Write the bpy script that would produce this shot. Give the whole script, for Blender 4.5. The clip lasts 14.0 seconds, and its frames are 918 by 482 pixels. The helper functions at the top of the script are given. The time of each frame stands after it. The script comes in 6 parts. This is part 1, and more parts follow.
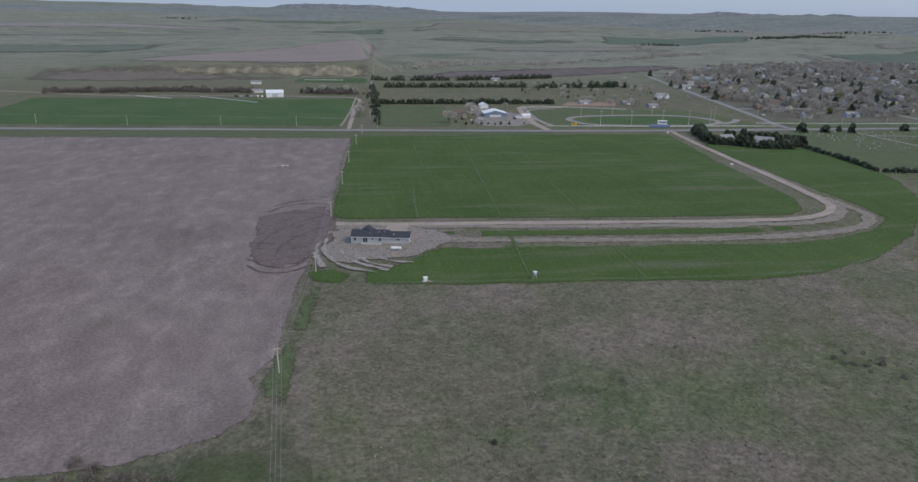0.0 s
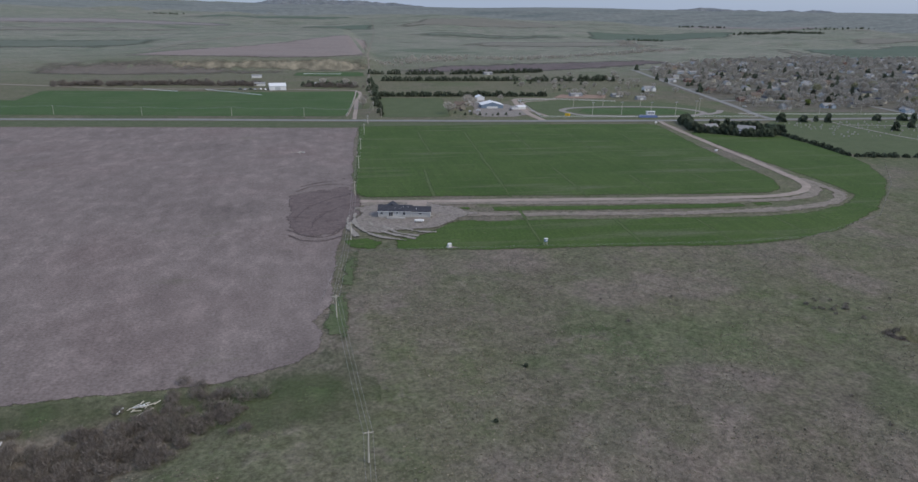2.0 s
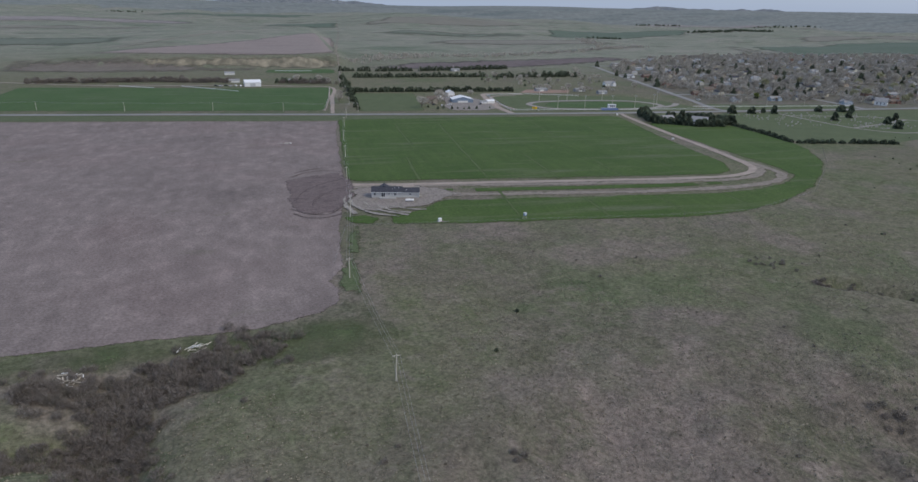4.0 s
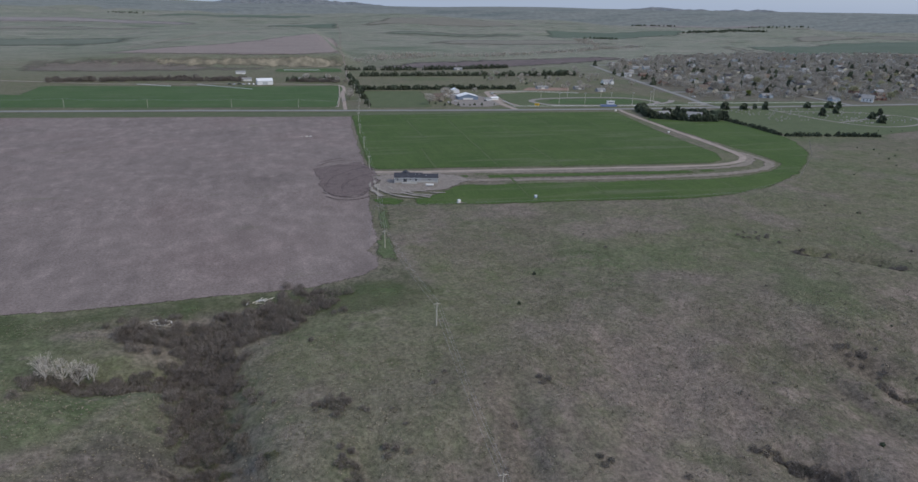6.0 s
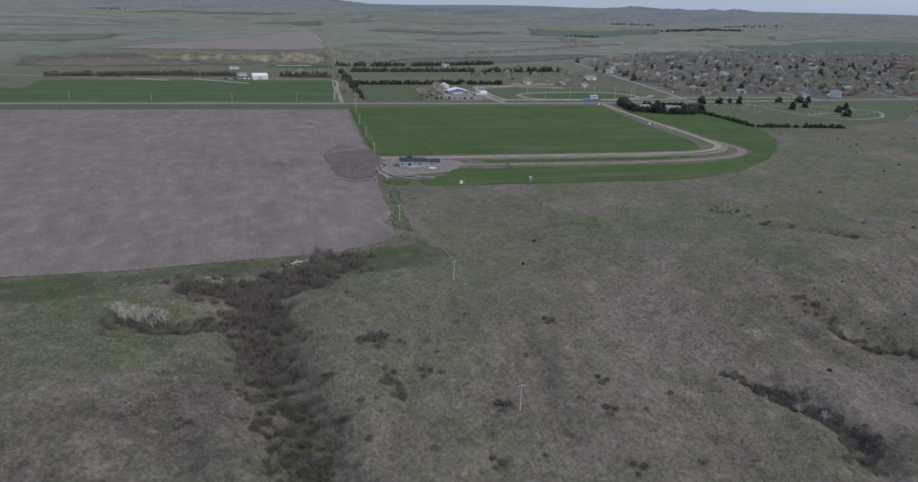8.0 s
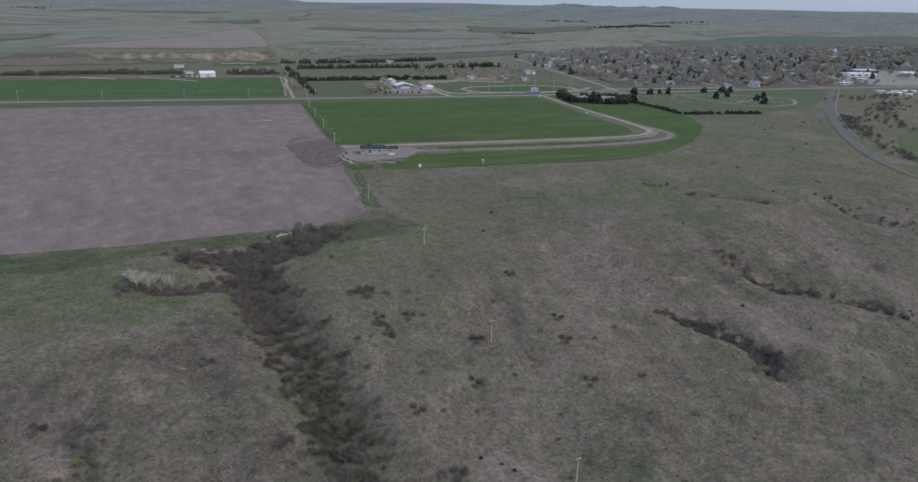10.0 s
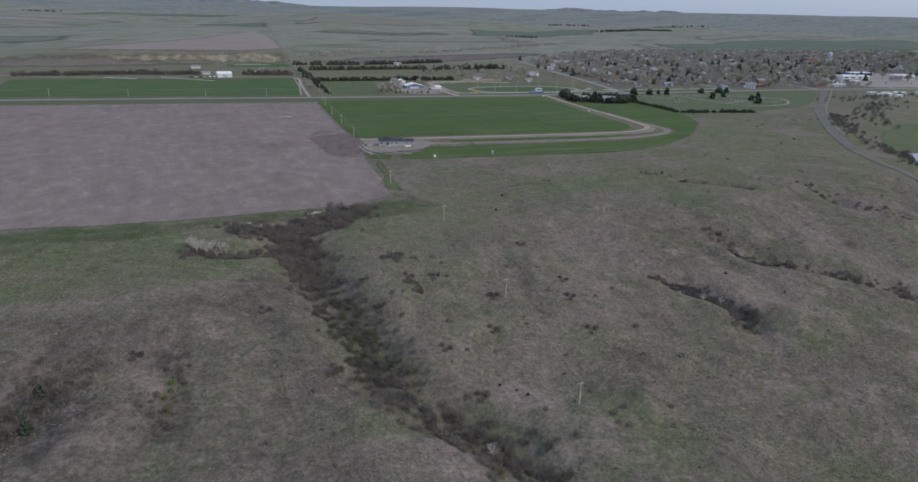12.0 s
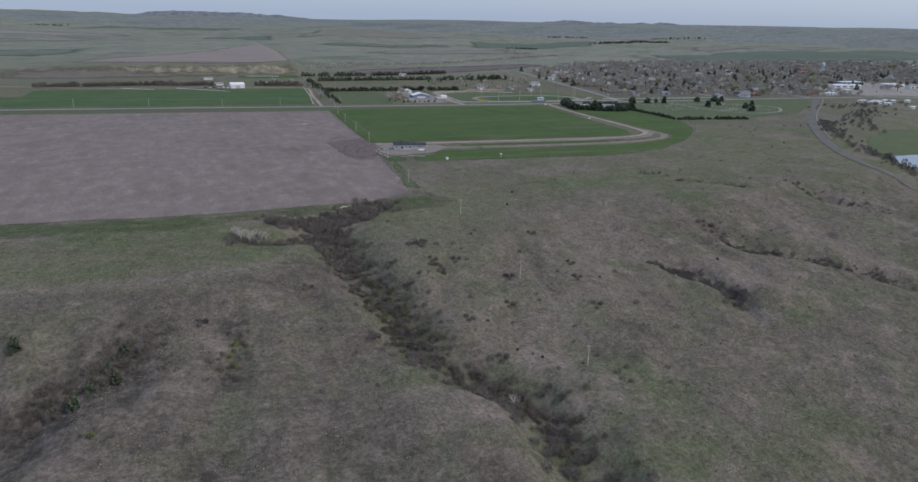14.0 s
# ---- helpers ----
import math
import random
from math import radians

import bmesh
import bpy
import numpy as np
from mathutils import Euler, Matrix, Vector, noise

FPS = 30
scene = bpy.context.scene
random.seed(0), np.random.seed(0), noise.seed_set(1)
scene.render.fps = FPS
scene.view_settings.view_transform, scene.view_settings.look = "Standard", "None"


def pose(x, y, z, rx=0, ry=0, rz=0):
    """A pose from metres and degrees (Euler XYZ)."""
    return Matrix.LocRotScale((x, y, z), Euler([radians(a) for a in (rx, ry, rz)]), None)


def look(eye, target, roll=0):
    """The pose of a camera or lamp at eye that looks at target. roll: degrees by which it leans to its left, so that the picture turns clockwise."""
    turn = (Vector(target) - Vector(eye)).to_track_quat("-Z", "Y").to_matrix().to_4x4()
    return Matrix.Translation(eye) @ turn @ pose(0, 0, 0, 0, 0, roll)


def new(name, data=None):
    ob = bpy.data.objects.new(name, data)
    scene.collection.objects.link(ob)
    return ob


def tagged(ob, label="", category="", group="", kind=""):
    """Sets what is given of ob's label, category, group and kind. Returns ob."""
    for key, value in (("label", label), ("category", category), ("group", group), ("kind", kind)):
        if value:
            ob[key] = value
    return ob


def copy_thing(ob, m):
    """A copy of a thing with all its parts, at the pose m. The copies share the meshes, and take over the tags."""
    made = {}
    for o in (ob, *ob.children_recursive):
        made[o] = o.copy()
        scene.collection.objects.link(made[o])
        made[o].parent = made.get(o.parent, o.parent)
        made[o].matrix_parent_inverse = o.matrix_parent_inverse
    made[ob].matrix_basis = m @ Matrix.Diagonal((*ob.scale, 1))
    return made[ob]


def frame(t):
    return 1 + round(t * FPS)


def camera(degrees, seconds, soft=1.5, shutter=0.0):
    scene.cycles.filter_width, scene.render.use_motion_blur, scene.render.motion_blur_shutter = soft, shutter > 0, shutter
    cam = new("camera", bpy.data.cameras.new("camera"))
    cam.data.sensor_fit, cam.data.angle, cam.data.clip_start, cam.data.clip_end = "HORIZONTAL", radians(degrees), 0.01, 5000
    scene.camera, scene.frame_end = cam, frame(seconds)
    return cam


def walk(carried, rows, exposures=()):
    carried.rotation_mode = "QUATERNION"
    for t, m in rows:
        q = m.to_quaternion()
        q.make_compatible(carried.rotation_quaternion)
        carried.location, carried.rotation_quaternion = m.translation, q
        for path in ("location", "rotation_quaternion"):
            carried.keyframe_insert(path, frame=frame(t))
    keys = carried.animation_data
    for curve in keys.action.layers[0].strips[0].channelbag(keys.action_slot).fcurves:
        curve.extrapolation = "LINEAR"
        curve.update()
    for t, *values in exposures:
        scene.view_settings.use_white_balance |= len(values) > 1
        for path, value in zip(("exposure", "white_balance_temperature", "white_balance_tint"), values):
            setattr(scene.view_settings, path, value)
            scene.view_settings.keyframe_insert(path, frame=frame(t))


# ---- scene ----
from mathutils import geometry

cam = camera(67.6, 14.0)
PATH = [
    (0, (-0.203, 0.312, 109.586), (0.15, 2.169, 108.934), 1.3),
    (0.5, (-5.72, -7.758, 109.67), (-5.37, -5.901, 109.015), 1.4),
    (1, (-11.256, -15.889, 109.795), (-10.911, -14.032, 109.137), 1.3),
    (1.5, (-16.574, -24.064, 109.929), (-16.217, -22.209, 109.27), 1.3),
    (2, (-21.753, -32.514, 110.066), (-21.358, -30.669, 109.404), 1.4),
    (2.5, (-26.79, -41.162, 110.188), (-26.358, -39.325, 109.527), 1.5),
    (3, (-31.885, -49.83, 110.279), (-31.414, -48.004, 109.614), 1.7),
    (5.3, (-55.093, -87.964, 111.483), (-54.587, -86.146, 110.821), 1.5),
    (5.5, (-57.165, -91.298, 111.511), (-56.661, -89.48, 110.849), 1.5),
    (6, (-62.491, -99.657, 111.531), (-61.981, -97.84, 110.869), 1.5),
    (6.5, (-67.873, -108.029, 111.533), (-67.337, -106.22, 110.87), 1.5),
    (7, (-73.397, -116.488, 111.486), (-72.855, -114.68, 110.825), 1.5),
    (7.2, (-75.634, -119.795, 111.482), (-75.093, -117.988, 110.819), 1.7),
    (9.3, (-99.395, -154.022, 111.44), (-98.792, -152.234, 110.776), 1.6),
    (9.5, (-101.623, -157.404, 111.443), (-101.009, -155.62, 110.779), 1.6),
    (10, (-107.079, -166.153, 111.44), (-106.359, -164.41, 110.774), 1.7),
    (10.5, (-112.267, -174.843, 111.409), (-111.545, -173.099, 110.747), 1.7),
    (11, (-117.644, -183.66, 111.319), (-116.923, -181.915, 110.659), 1.7),
    (11.5, (-123.017, -192.286, 111.219), (-122.298, -190.539, 110.562), 1.8),
    (12, (-128.521, -200.768, 111.123), (-127.804, -199.02, 110.467), 1.8),
    (12.5, (-133.938, -208.868, 111.09), (-133.221, -207.119, 110.437), 1.8),
    (13, (-139.406, -216.664, 111.011), (-138.689, -214.914, 110.359), 1.7),
    (13.5, (-144.593, -223.63, 110.942), (-143.876, -221.881, 110.287), 1.7),
    (14, (-149.33, -229.388, 111.013), (-148.608, -227.63, 110.389), 1.6),
]
walk(cam, [(t, look(eye, target, roll)) for t, eye, target, roll in PATH])
scene.view_settings.exposure = -0.12

# ---- light: a bright, thinly clouded day ----
SUN_UP, SUN_TURN = 46.0, 128.0
world = bpy.data.worlds.new("sky")
scene.world = world
world.use_nodes = True
wn = world.node_tree
sky = wn.nodes.new("ShaderNodeTexSky")
sky.sky_type, sky.sun_disc = "NISHITA", False
sky.sun_elevation, sky.sun_rotation = radians(SUN_UP), radians(SUN_TURN)
sky.air_density, sky.dust_density, sky.ozone_density = 1.0, 2.0, 5.0
air = wn.nodes["Background"]
air.inputs[1].default_value = 0.075
wn.links.new(sky.outputs[0], air.inputs[0])
veil = wn.nodes.new("ShaderNodeBackground")  # thin, even high cloud
veil.inputs[0].default_value, veil.inputs[1].default_value = (0.60, 0.73, 1.0, 1), 0.54
both = wn.nodes.new("ShaderNodeAddShader")
wn.links.new(air.outputs[0], both.inputs[0])
wn.links.new(veil.outputs[0], both.inputs[1])
wn.links.new(both.outputs[0], wn.nodes["World Output"].inputs[0])
sun = new("sun", bpy.data.lights.new("sun", "SUN"))
sun.data.energy, sun.data.angle, sun.data.color = 1.55, radians(12), (1.0, 0.86, 0.62)
sun.matrix_basis = look((math.sin(radians(SUN_TURN)) * 300, math.cos(radians(SUN_TURN)) * 300, 300 * math.tan(radians(SUN_UP))), (0, 0, 0))


# ---- materials ----
def nodes(name, rough=0.9, metal=0.0, spec=0.3):
    m = bpy.data.materials.new(name)
    m.use_nodes = True
    nt = m.node_tree
    b = nt.nodes["Principled BSDF"]
    b.inputs["Roughness"].default_value = rough
    b.inputs["Metallic"].default_value = metal
    b.inputs["Specular IOR Level"].default_value = spec
    return m, nt, b


def place(nt, stretch=(1, 1, 1), turn=0.0):
    g = nt.nodes.new("ShaderNodeNewGeometry")
    mp = nt.nodes.new("ShaderNodeMapping")
    mp.vector_type = "POINT"
    mp.inputs["Scale"].default_value = stretch
    mp.inputs["Rotation"].default_value = (0, 0, radians(turn))
    nt.links.new(g.outputs["Position"], mp.inputs[0])
    return mp.outputs[0]


def grain(nt, where, size, detail=4.0, rough=0.6):
    """Noise whose blotches are about size metres wide."""
    n = nt.nodes.new("ShaderNodeTexNoise")
    n.inputs["Scale"].default_value = 1.0 / size
    n.inputs["Detail"].default_value = detail
    n.inputs["Roughness"].default_value = rough
    nt.links.new(where, n.inputs["Vector"])
    return n.outputs["Fac"]


def ramp(nt, fac, stops):
    r = nt.nodes.new("ShaderNodeValToRGB")
    while len(r.color_ramp.elements) < len(stops):
        r.color_ramp.elements.new(0.5)
    for e, (p, c) in zip(r.color_ramp.elements, stops):
        e.position, e.color = p, (*c, 1) if len(c) == 3 else c
    nt.links.new(fac, r.inputs[0])
    return r.outputs[0]


def mix(nt, fac, a, b, how="MIX"):
    x = nt.nodes.new("ShaderNodeMix")
    x.data_type, x.blend_type = "RGBA", how
    for value, slot in ((fac, 0), (a, 6), (b, 7)):
        if isinstance(value, (int, float)):
            x.inputs[slot].default_value = value if slot == 0 else (value, value, value, 1)
        elif isinstance(value, tuple):
            x.inputs[slot].default_value = (*value, 1)
        else:
            nt.links.new(value, x.inputs[slot])
    return x.outputs[2]


def grey(a):
    return (a, a, a)


def bump(nt, b, fac, strength, depth):
    n = nt.nodes.new("ShaderNodeBump")
    n.inputs["Strength"].default_value, n.inputs["Distance"].default_value = strength, depth
    nt.links.new(fac, n.inputs["Height"])
    nt.links.new(n.outputs[0], b.inputs["Normal"])


def surface(name, stops, size=20.0, fine=1.0, contrast=0.5, rough=0.92, relief=0.15, stretch=(1, 1, 1), turn=0.0, metal=0.0, spec=0.25, vary=0.0, island=0.0, fade=0.0):
    """Colours laid out in large blotches, broken by fine grain, with relief."""
    m, nt, b = nodes(name, rough, metal, spec)
    w = place(nt, stretch, turn)
    n = len(stops)
    big = ramp(nt, grain(nt, w, size, 5), [(0.32 + 0.36 * i / max(1, n - 1), c) for i, c in enumerate(stops)])
    small = grain(nt, place(nt), fine, 6, 0.7)
    col = mix(nt, 1.0, big, ramp(nt, small, [(0.3, grey(1 - contrast)), (0.7, grey(1 + contrast))]), "MULTIPLY")
    if vary:
        info = nt.nodes.new("ShaderNodeObjectInfo")
        col = mix(nt, 1.0, col, ramp(nt, info.outputs["Random"], [(0.0, grey(1 - vary)), (1.0, grey(1 + vary))]), "MULTIPLY")
    if island:
        geo = nt.nodes.new("ShaderNodeNewGeometry")
        col = mix(nt, 1.0, col, ramp(nt, geo.outputs["Random Per Island"], [(0.0, grey(1 - island)), (1.0, grey(1 + island))]), "MULTIPLY")
    nt.links.new(col, b.inputs["Base Color"])
    if relief:
        bump(nt, b, small, 0.6, relief)
    if fade:
        fray(nt, b, fade)
    return m


def fray(nt, b, fade):
    """Lets the cover thin out in patches towards the outline of its piece of land, over fade metres."""
    patch = grain(nt, place(nt), max(0.8, 1.2 * fade), 6, 0.7)
    k = nt.nodes.new("ShaderNodeMath")
    k.operation = "MULTIPLY_ADD"
    k.inputs[1].default_value = 0.45 / fade
    nt.links.new(zone(nt, "rim"), k.inputs[0])
    nt.links.new(patch, k.inputs[2])
    soft = (0.52, 0.86) if fade > 8 else (0.58, 0.70)
    nt.links.new(ramp(nt, k.outputs[0], [(soft[0], grey(0)), (soft[1], grey(1))]), b.inputs["Alpha"])


def zone(nt, name):
    a = nt.nodes.new("ShaderNodeAttribute")
    a.attribute_name = name
    return a.outputs["Fac"]


def pasture_material():
    m, nt, b = nodes("prairie pasture", 0.95, 0, 0.15)
    w = place(nt)
    tan = ramp(nt, grain(nt, w, 18, 7, 0.66), [(0.36, (0.086, 0.076, 0.062)), (0.46, (0.146, 0.126, 0.105)), (0.53, (0.110, 0.106, 0.076)), (0.62, (0.192, 0.160, 0.138))])
    olive = ramp(nt, grain(nt, w, 13, 7, 0.66), [(0.36, (0.106, 0.110, 0.064)), (0.5, (0.148, 0.140, 0.098)), (0.63, (0.112, 0.122, 0.068))])
    green = ramp(nt, grain(nt, w, 7, 7, 0.66), [(0.40, (0.062, 0.096, 0.038)), (0.60, (0.120, 0.138, 0.074))])
    bare = ramp(nt, grain(nt, w, 5, 7, 0.66), [(0.38, (0.215, 0.174, 0.156)), (0.62, (0.152, 0.130, 0.116))])
    col = mix(nt, zone(nt, "dry"), olive, tan)
    col = mix(nt, zone(nt, "lush"), col, green)
    col = mix(nt, zone(nt, "worn"), col, bare)
    sward = grain(nt, w, 42, 6, 0.62)
    col = mix(nt, ramp(nt, sward, [(0.50, grey(0)), (0.62, grey(0.30))]), col, green)
    spots = grain(nt, w, 6.5, 5, 0.60)
    col = mix(nt, ramp(nt, spots, [(0.57, grey(0)), (0.67, grey(0.42))]), col, bare)
    rank = grain(nt, place(nt, (1, 1, 1), 40), 9, 6, 0.66)
    col = mix(nt, ramp(nt, rank, [(0.58, grey(0)), (0.68, grey(0.32))]), col, (0.074, 0.074, 0.050))
    # Far plain: pale dry grass, with distance haze painted in as lighter grey.
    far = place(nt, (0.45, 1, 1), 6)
    cured_haze = ramp(nt, grain(nt, far, 170, 9, 0.70), [(0.38, (0.130, 0.158, 0.120)), (0.45, (0.240, 0.236, 0.200)), (0.50, (0.160, 0.186, 0.142)), (0.55, (0.262, 0.246, 0.218)), (0.61, (0.178, 0.198, 0.156))])
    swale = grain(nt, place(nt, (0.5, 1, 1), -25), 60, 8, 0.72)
    cured_haze = mix(nt, ramp(nt, swale, [(0.55, grey(0)), (0.64, grey(0.75))]), cured_haze, (0.088, 0.098, 0.076))
    col = mix(nt, zone(nt, "plain"), col, cured_haze)
    # Grey scrub cover; its dark tones also hold painted slope shade.
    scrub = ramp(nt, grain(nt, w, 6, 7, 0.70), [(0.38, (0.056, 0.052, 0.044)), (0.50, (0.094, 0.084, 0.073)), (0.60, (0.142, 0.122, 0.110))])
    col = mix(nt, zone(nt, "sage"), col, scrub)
    patch = grain(nt, w, 3.6, 5, 0.7)
    col = mix(nt, 1.0, col, ramp(nt, patch, [(0.36, grey(0.84)), (0.64, grey(1.17))]), "MULTIPLY")
    tuft = grain(nt, w, 1.3, 5, 0.8)
    col = mix(nt, 1.0, col, ramp(nt, tuft, [(0.36, grey(0.62)), (0.5, grey(1.0)), (0.64, grey(1.38))]), "MULTIPLY")
    nt.links.new(col, b.inputs["Base Color"])
    bump(nt, b, tuft, 0.8, 0.45)
    return m


def ploughed_material():
    m, nt, b = nodes("ploughed earth", 0.95, 0, 0.12)
    swath = grain(nt, place(nt, (1, 0.10, 1), -3), 7, 5, 0.6)
    cross = grain(nt, place(nt, (1, 0.6, 1), -20), 9, 8, 0.72)
    broad = grain(nt, place(nt), 70, 4, 0.5)
    col = ramp(nt, broad, [(0.3, (0.176, 0.148, 0.140)), (0.5, (0.210, 0.176, 0.166)), (0.7, (0.194, 0.156, 0.148))])
    col = mix(nt, 1.0, col, ramp(nt, swath, [(0.3, grey(0.93)), (0.7, grey(1.07))]), "MULTIPLY")
    col = mix(nt, 1.0, col, ramp(nt, cross, [(0.36, grey(0.84)), (0.53, grey(1.0)), (0.64, grey(1.22))]), "MULTIPLY")
    clod = grain(nt, place(nt), 0.9, 6, 0.75)
    col = mix(nt, 1.0, col, ramp(nt, clod, [(0.36, grey(0.72)), (0.64, grey(1.28))]), "MULTIPLY")
    litter = grain(nt, place(nt, (0.35, 1, 1), 4), 4.5, 7, 0.75)
    col = mix(nt, ramp(nt, litter, [(0.60, grey(0)), (0.70, grey(0.42))]), col, (0.33, 0.295, 0.27))
    weedy = grain(nt, place(nt, (0.3, 1, 1), 3), 22, 7, 0.7)
    col = mix(nt, ramp(nt, weedy, [(0.62, grey(0)), (0.72, grey(0.5))]), col, (0.13, 0.135, 0.085))
    nt.links.new(col, b.inputs["Base Color"])
    bump(nt, b, clod, 0.7, 0.2)
    fray(nt, b, 2.0)
    return m


def crop_material(name, dark, light, turn=0.0, stripe=0.10, fade=3.0):
    m, nt, b = nodes(name, 0.9, 0, 0.2)
    drill = grain(nt, place(nt, (1, 0.05, 1), turn), 3.0, 3, 0.6)
    cross = grain(nt, place(nt, (0.12, 1, 1), turn), 10, 5, 0.6)
    col = ramp(nt, grain(nt, place(nt), 45, 5, 0.55), [(0.32, dark), (0.68, light)])
    col = mix(nt, 1.0, col, ramp(nt, drill, [(0.3, grey(1 - stripe)), (0.7, grey(1 + stripe))]), "MULTIPLY")
    col = mix(nt, ramp(nt, cross, [(0.53, grey(0)), (0.70, grey(0.6))]), col, (0.125, 0.132, 0.085))
    thin = grain(nt, place(nt, (0.4, 1, 1), turn), 3.2, 7, 0.78)
    col = mix(nt, ramp(nt, thin, [(0.59, grey(0)), (0.70, grey(0.7))]), col, (0.165, 0.155, 0.105))
    tuft = grain(nt, place(nt), 1.1, 6, 0.75)
    col = mix(nt, 1.0, col, ramp(nt, tuft, [(0.36, grey(0.70)), (0.64, grey(1.30))]), "MULTIPLY")
    nt.links.new(col, b.inputs["Base Color"])
    bump(nt, b, tuft, 0.6, 0.2)
    fray(nt, b, fade)
    return m


def banded_bank_material():
    m, nt, b = nodes("eroded bank", 0.95, 0, 0.1)
    n = grain(nt, place(nt, (1, 0.25, 1)), 14, 6, 0.65)
    col = ramp(nt, n, [(0.36, (0.125, 0.115, 0.085)), (0.5, (0.20, 0.178, 0.13)), (0.68, (0.34, 0.30, 0.22))])
    nt.links.new(col, b.inputs["Base Color"])
    fray(nt, b, 22)
    return m


PASTURE = pasture_material()
PLOUGHED = ploughed_material()
CROP = crop_material("young crop", (0.046, 0.084, 0.017), (0.064, 0.102, 0.026), 0, 0.08)
CROP_STRIP = crop_material("grassy crop strip", (0.046, 0.084, 0.017), (0.064, 0.102, 0.026), 0, 0.08, 1.0)
CROP_FAR = crop_material("hay meadow", (0.048, 0.092, 0.028), (0.064, 0.106, 0.038), 90, 0.05)
LAWN = surface("mown lawn", [(0.075, 0.098, 0.044), (0.098, 0.118, 0.058)], 14, 1.5, 0.3, fade=3)
VERGE = surface("roadside grass", [(0.070, 0.095, 0.042), (0.105, 0.115, 0.066)], 8, 1.2, 0.4, fade=1.2)
FRESH = surface("freshly turned dark earth", [(0.092, 0.070, 0.068), (0.150, 0.118, 0.114), (0.112, 0.086, 0.083)], 3.5, 1.0, 0.35, stretch=(0.4, 1, 1), turn=35, fade=3.5)
SPOIL = surface("rough grey building spoil", [(0.17, 0.145, 0.13), (0.25, 0.22, 0.20), (0.15, 0.14, 0.11)], 3, 0.8, 0.45, fade=4.5)
SPOIL_PALE = surface("pale clay spoil", [(0.22, 0.20, 0.18), (0.31, 0.285, 0.255)], 3, 0.6, 0.5, fade=1.3)
DIRT = surface("packed dirt road", [(0.27, 0.225, 0.195), (0.36, 0.305, 0.265)], 9, 1.0, 0.22, relief=0.05, fade=0.9)
TRACK = surface("worn earth track", [(0.165, 0.145, 0.118), (0.245, 0.21, 0.18), (0.14, 0.135, 0.098)], 4, 1.0, 0.4, fade=3.2, stretch=(0.5, 1, 1))
ASPHALT = surface("weathered asphalt", [(0.21, 0.21, 0.205), (0.255, 0.25, 0.245)], 12, 0.8, 0.12, relief=0.01)
GRAVEL = surface("gravel", [(0.235, 0.215, 0.20), (0.30, 0.28, 0.26)], 6, 0.6, 0.25, relief=0.04, fade=0.8)
RIDGE_SOIL = surface("bare stubble hill field", [(0.195, 0.160, 0.150), (0.235, 0.198, 0.182), (0.215, 0.172, 0.16)], 60, 6, 0.18, stretch=(0.3, 1, 1), fade=14)
DARK_FLAT = surface("dark scrub flat", [(0.105, 0.084, 0.084), (0.140, 0.115, 0.11)], 40, 5, 0.3, fade=25)
BROWN_SLOPE = surface("dull brown slope grass", [(0.130, 0.112, 0.092), (0.165, 0.142, 0.118)], 30, 5, 0.3, fade=45)
BANK = banded_bank_material()
# Far field colours, greyed and lightened to paint in the distance haze.
FAR_GREEN = surface("hazed far meadow", [(0.110, 0.130, 0.098), (0.132, 0.145, 0.112)], 120, 12, 0.2, fade=60)
FAR_DARK = surface("hazed far dark meadow", [(0.082, 0.112, 0.078), (0.104, 0.130, 0.096)], 120, 12, 0.2, fade=25)
FAR_TAN = surface("hazed far stubble", [(0.185, 0.172, 0.142), (0.160, 0.158, 0.128)], 150, 12, 0.2, fade=40)
# Distance haze is painted into both hill colours as a blue-grey tint.
FAR_HAZE = surface("hazed far hills", [(0.110, 0.128, 0.142), (0.180, 0.192, 0.20), (0.13, 0.146, 0.16)], 130, 20, 0.4)
FAR_PLAIN = surface("hazed hill grass", [(0.118, 0.140, 0.132), (0.182, 0.194, 0.180), (0.132, 0.152, 0.146)], 160, 25, 0.3, stretch=(0.4, 1, 1))
ROCK = surface("pale rock outcrop", [(0.36, 0.36, 0.36), (0.50, 0.49, 0.48)], 40, 8, 0.3)

# ---- the lie of the land ----
TABLE = np.random.RandomState(7).rand(256, 256)


def vnoise(x, y, size, shift=0):
    u, v = np.asarray(x) / size + 31.7 * shift + 500, np.asarray(y) / size + 17.3 * shift + 500
    i, j = np.floor(u).astype(int), np.floor(v).astype(int)
    a, b = u - i, v - j
    a, b = a * a * (3 - 2 * a), b * b * (3 - 2 * b)
    g = lambda p, q: TABLE[p % 256, q % 256]
    return (g(i, j) * (1 - a) + g(i + 1, j) * a) * (1 - b) + (g(i, j + 1) * (1 - a) + g(i + 1, j + 1) * a) * b - 0.5


def fbm(x, y, size, octaves=4, shift=0):
    return sum(vnoise(x, y, size / 2 ** k, shift + k) / 2 ** k for k in range(octaves))


def sstep(a, b, v):
    u = np.clip((v - a) / (b - a), 0, 1)
    return u * u * (3 - 2 * u)


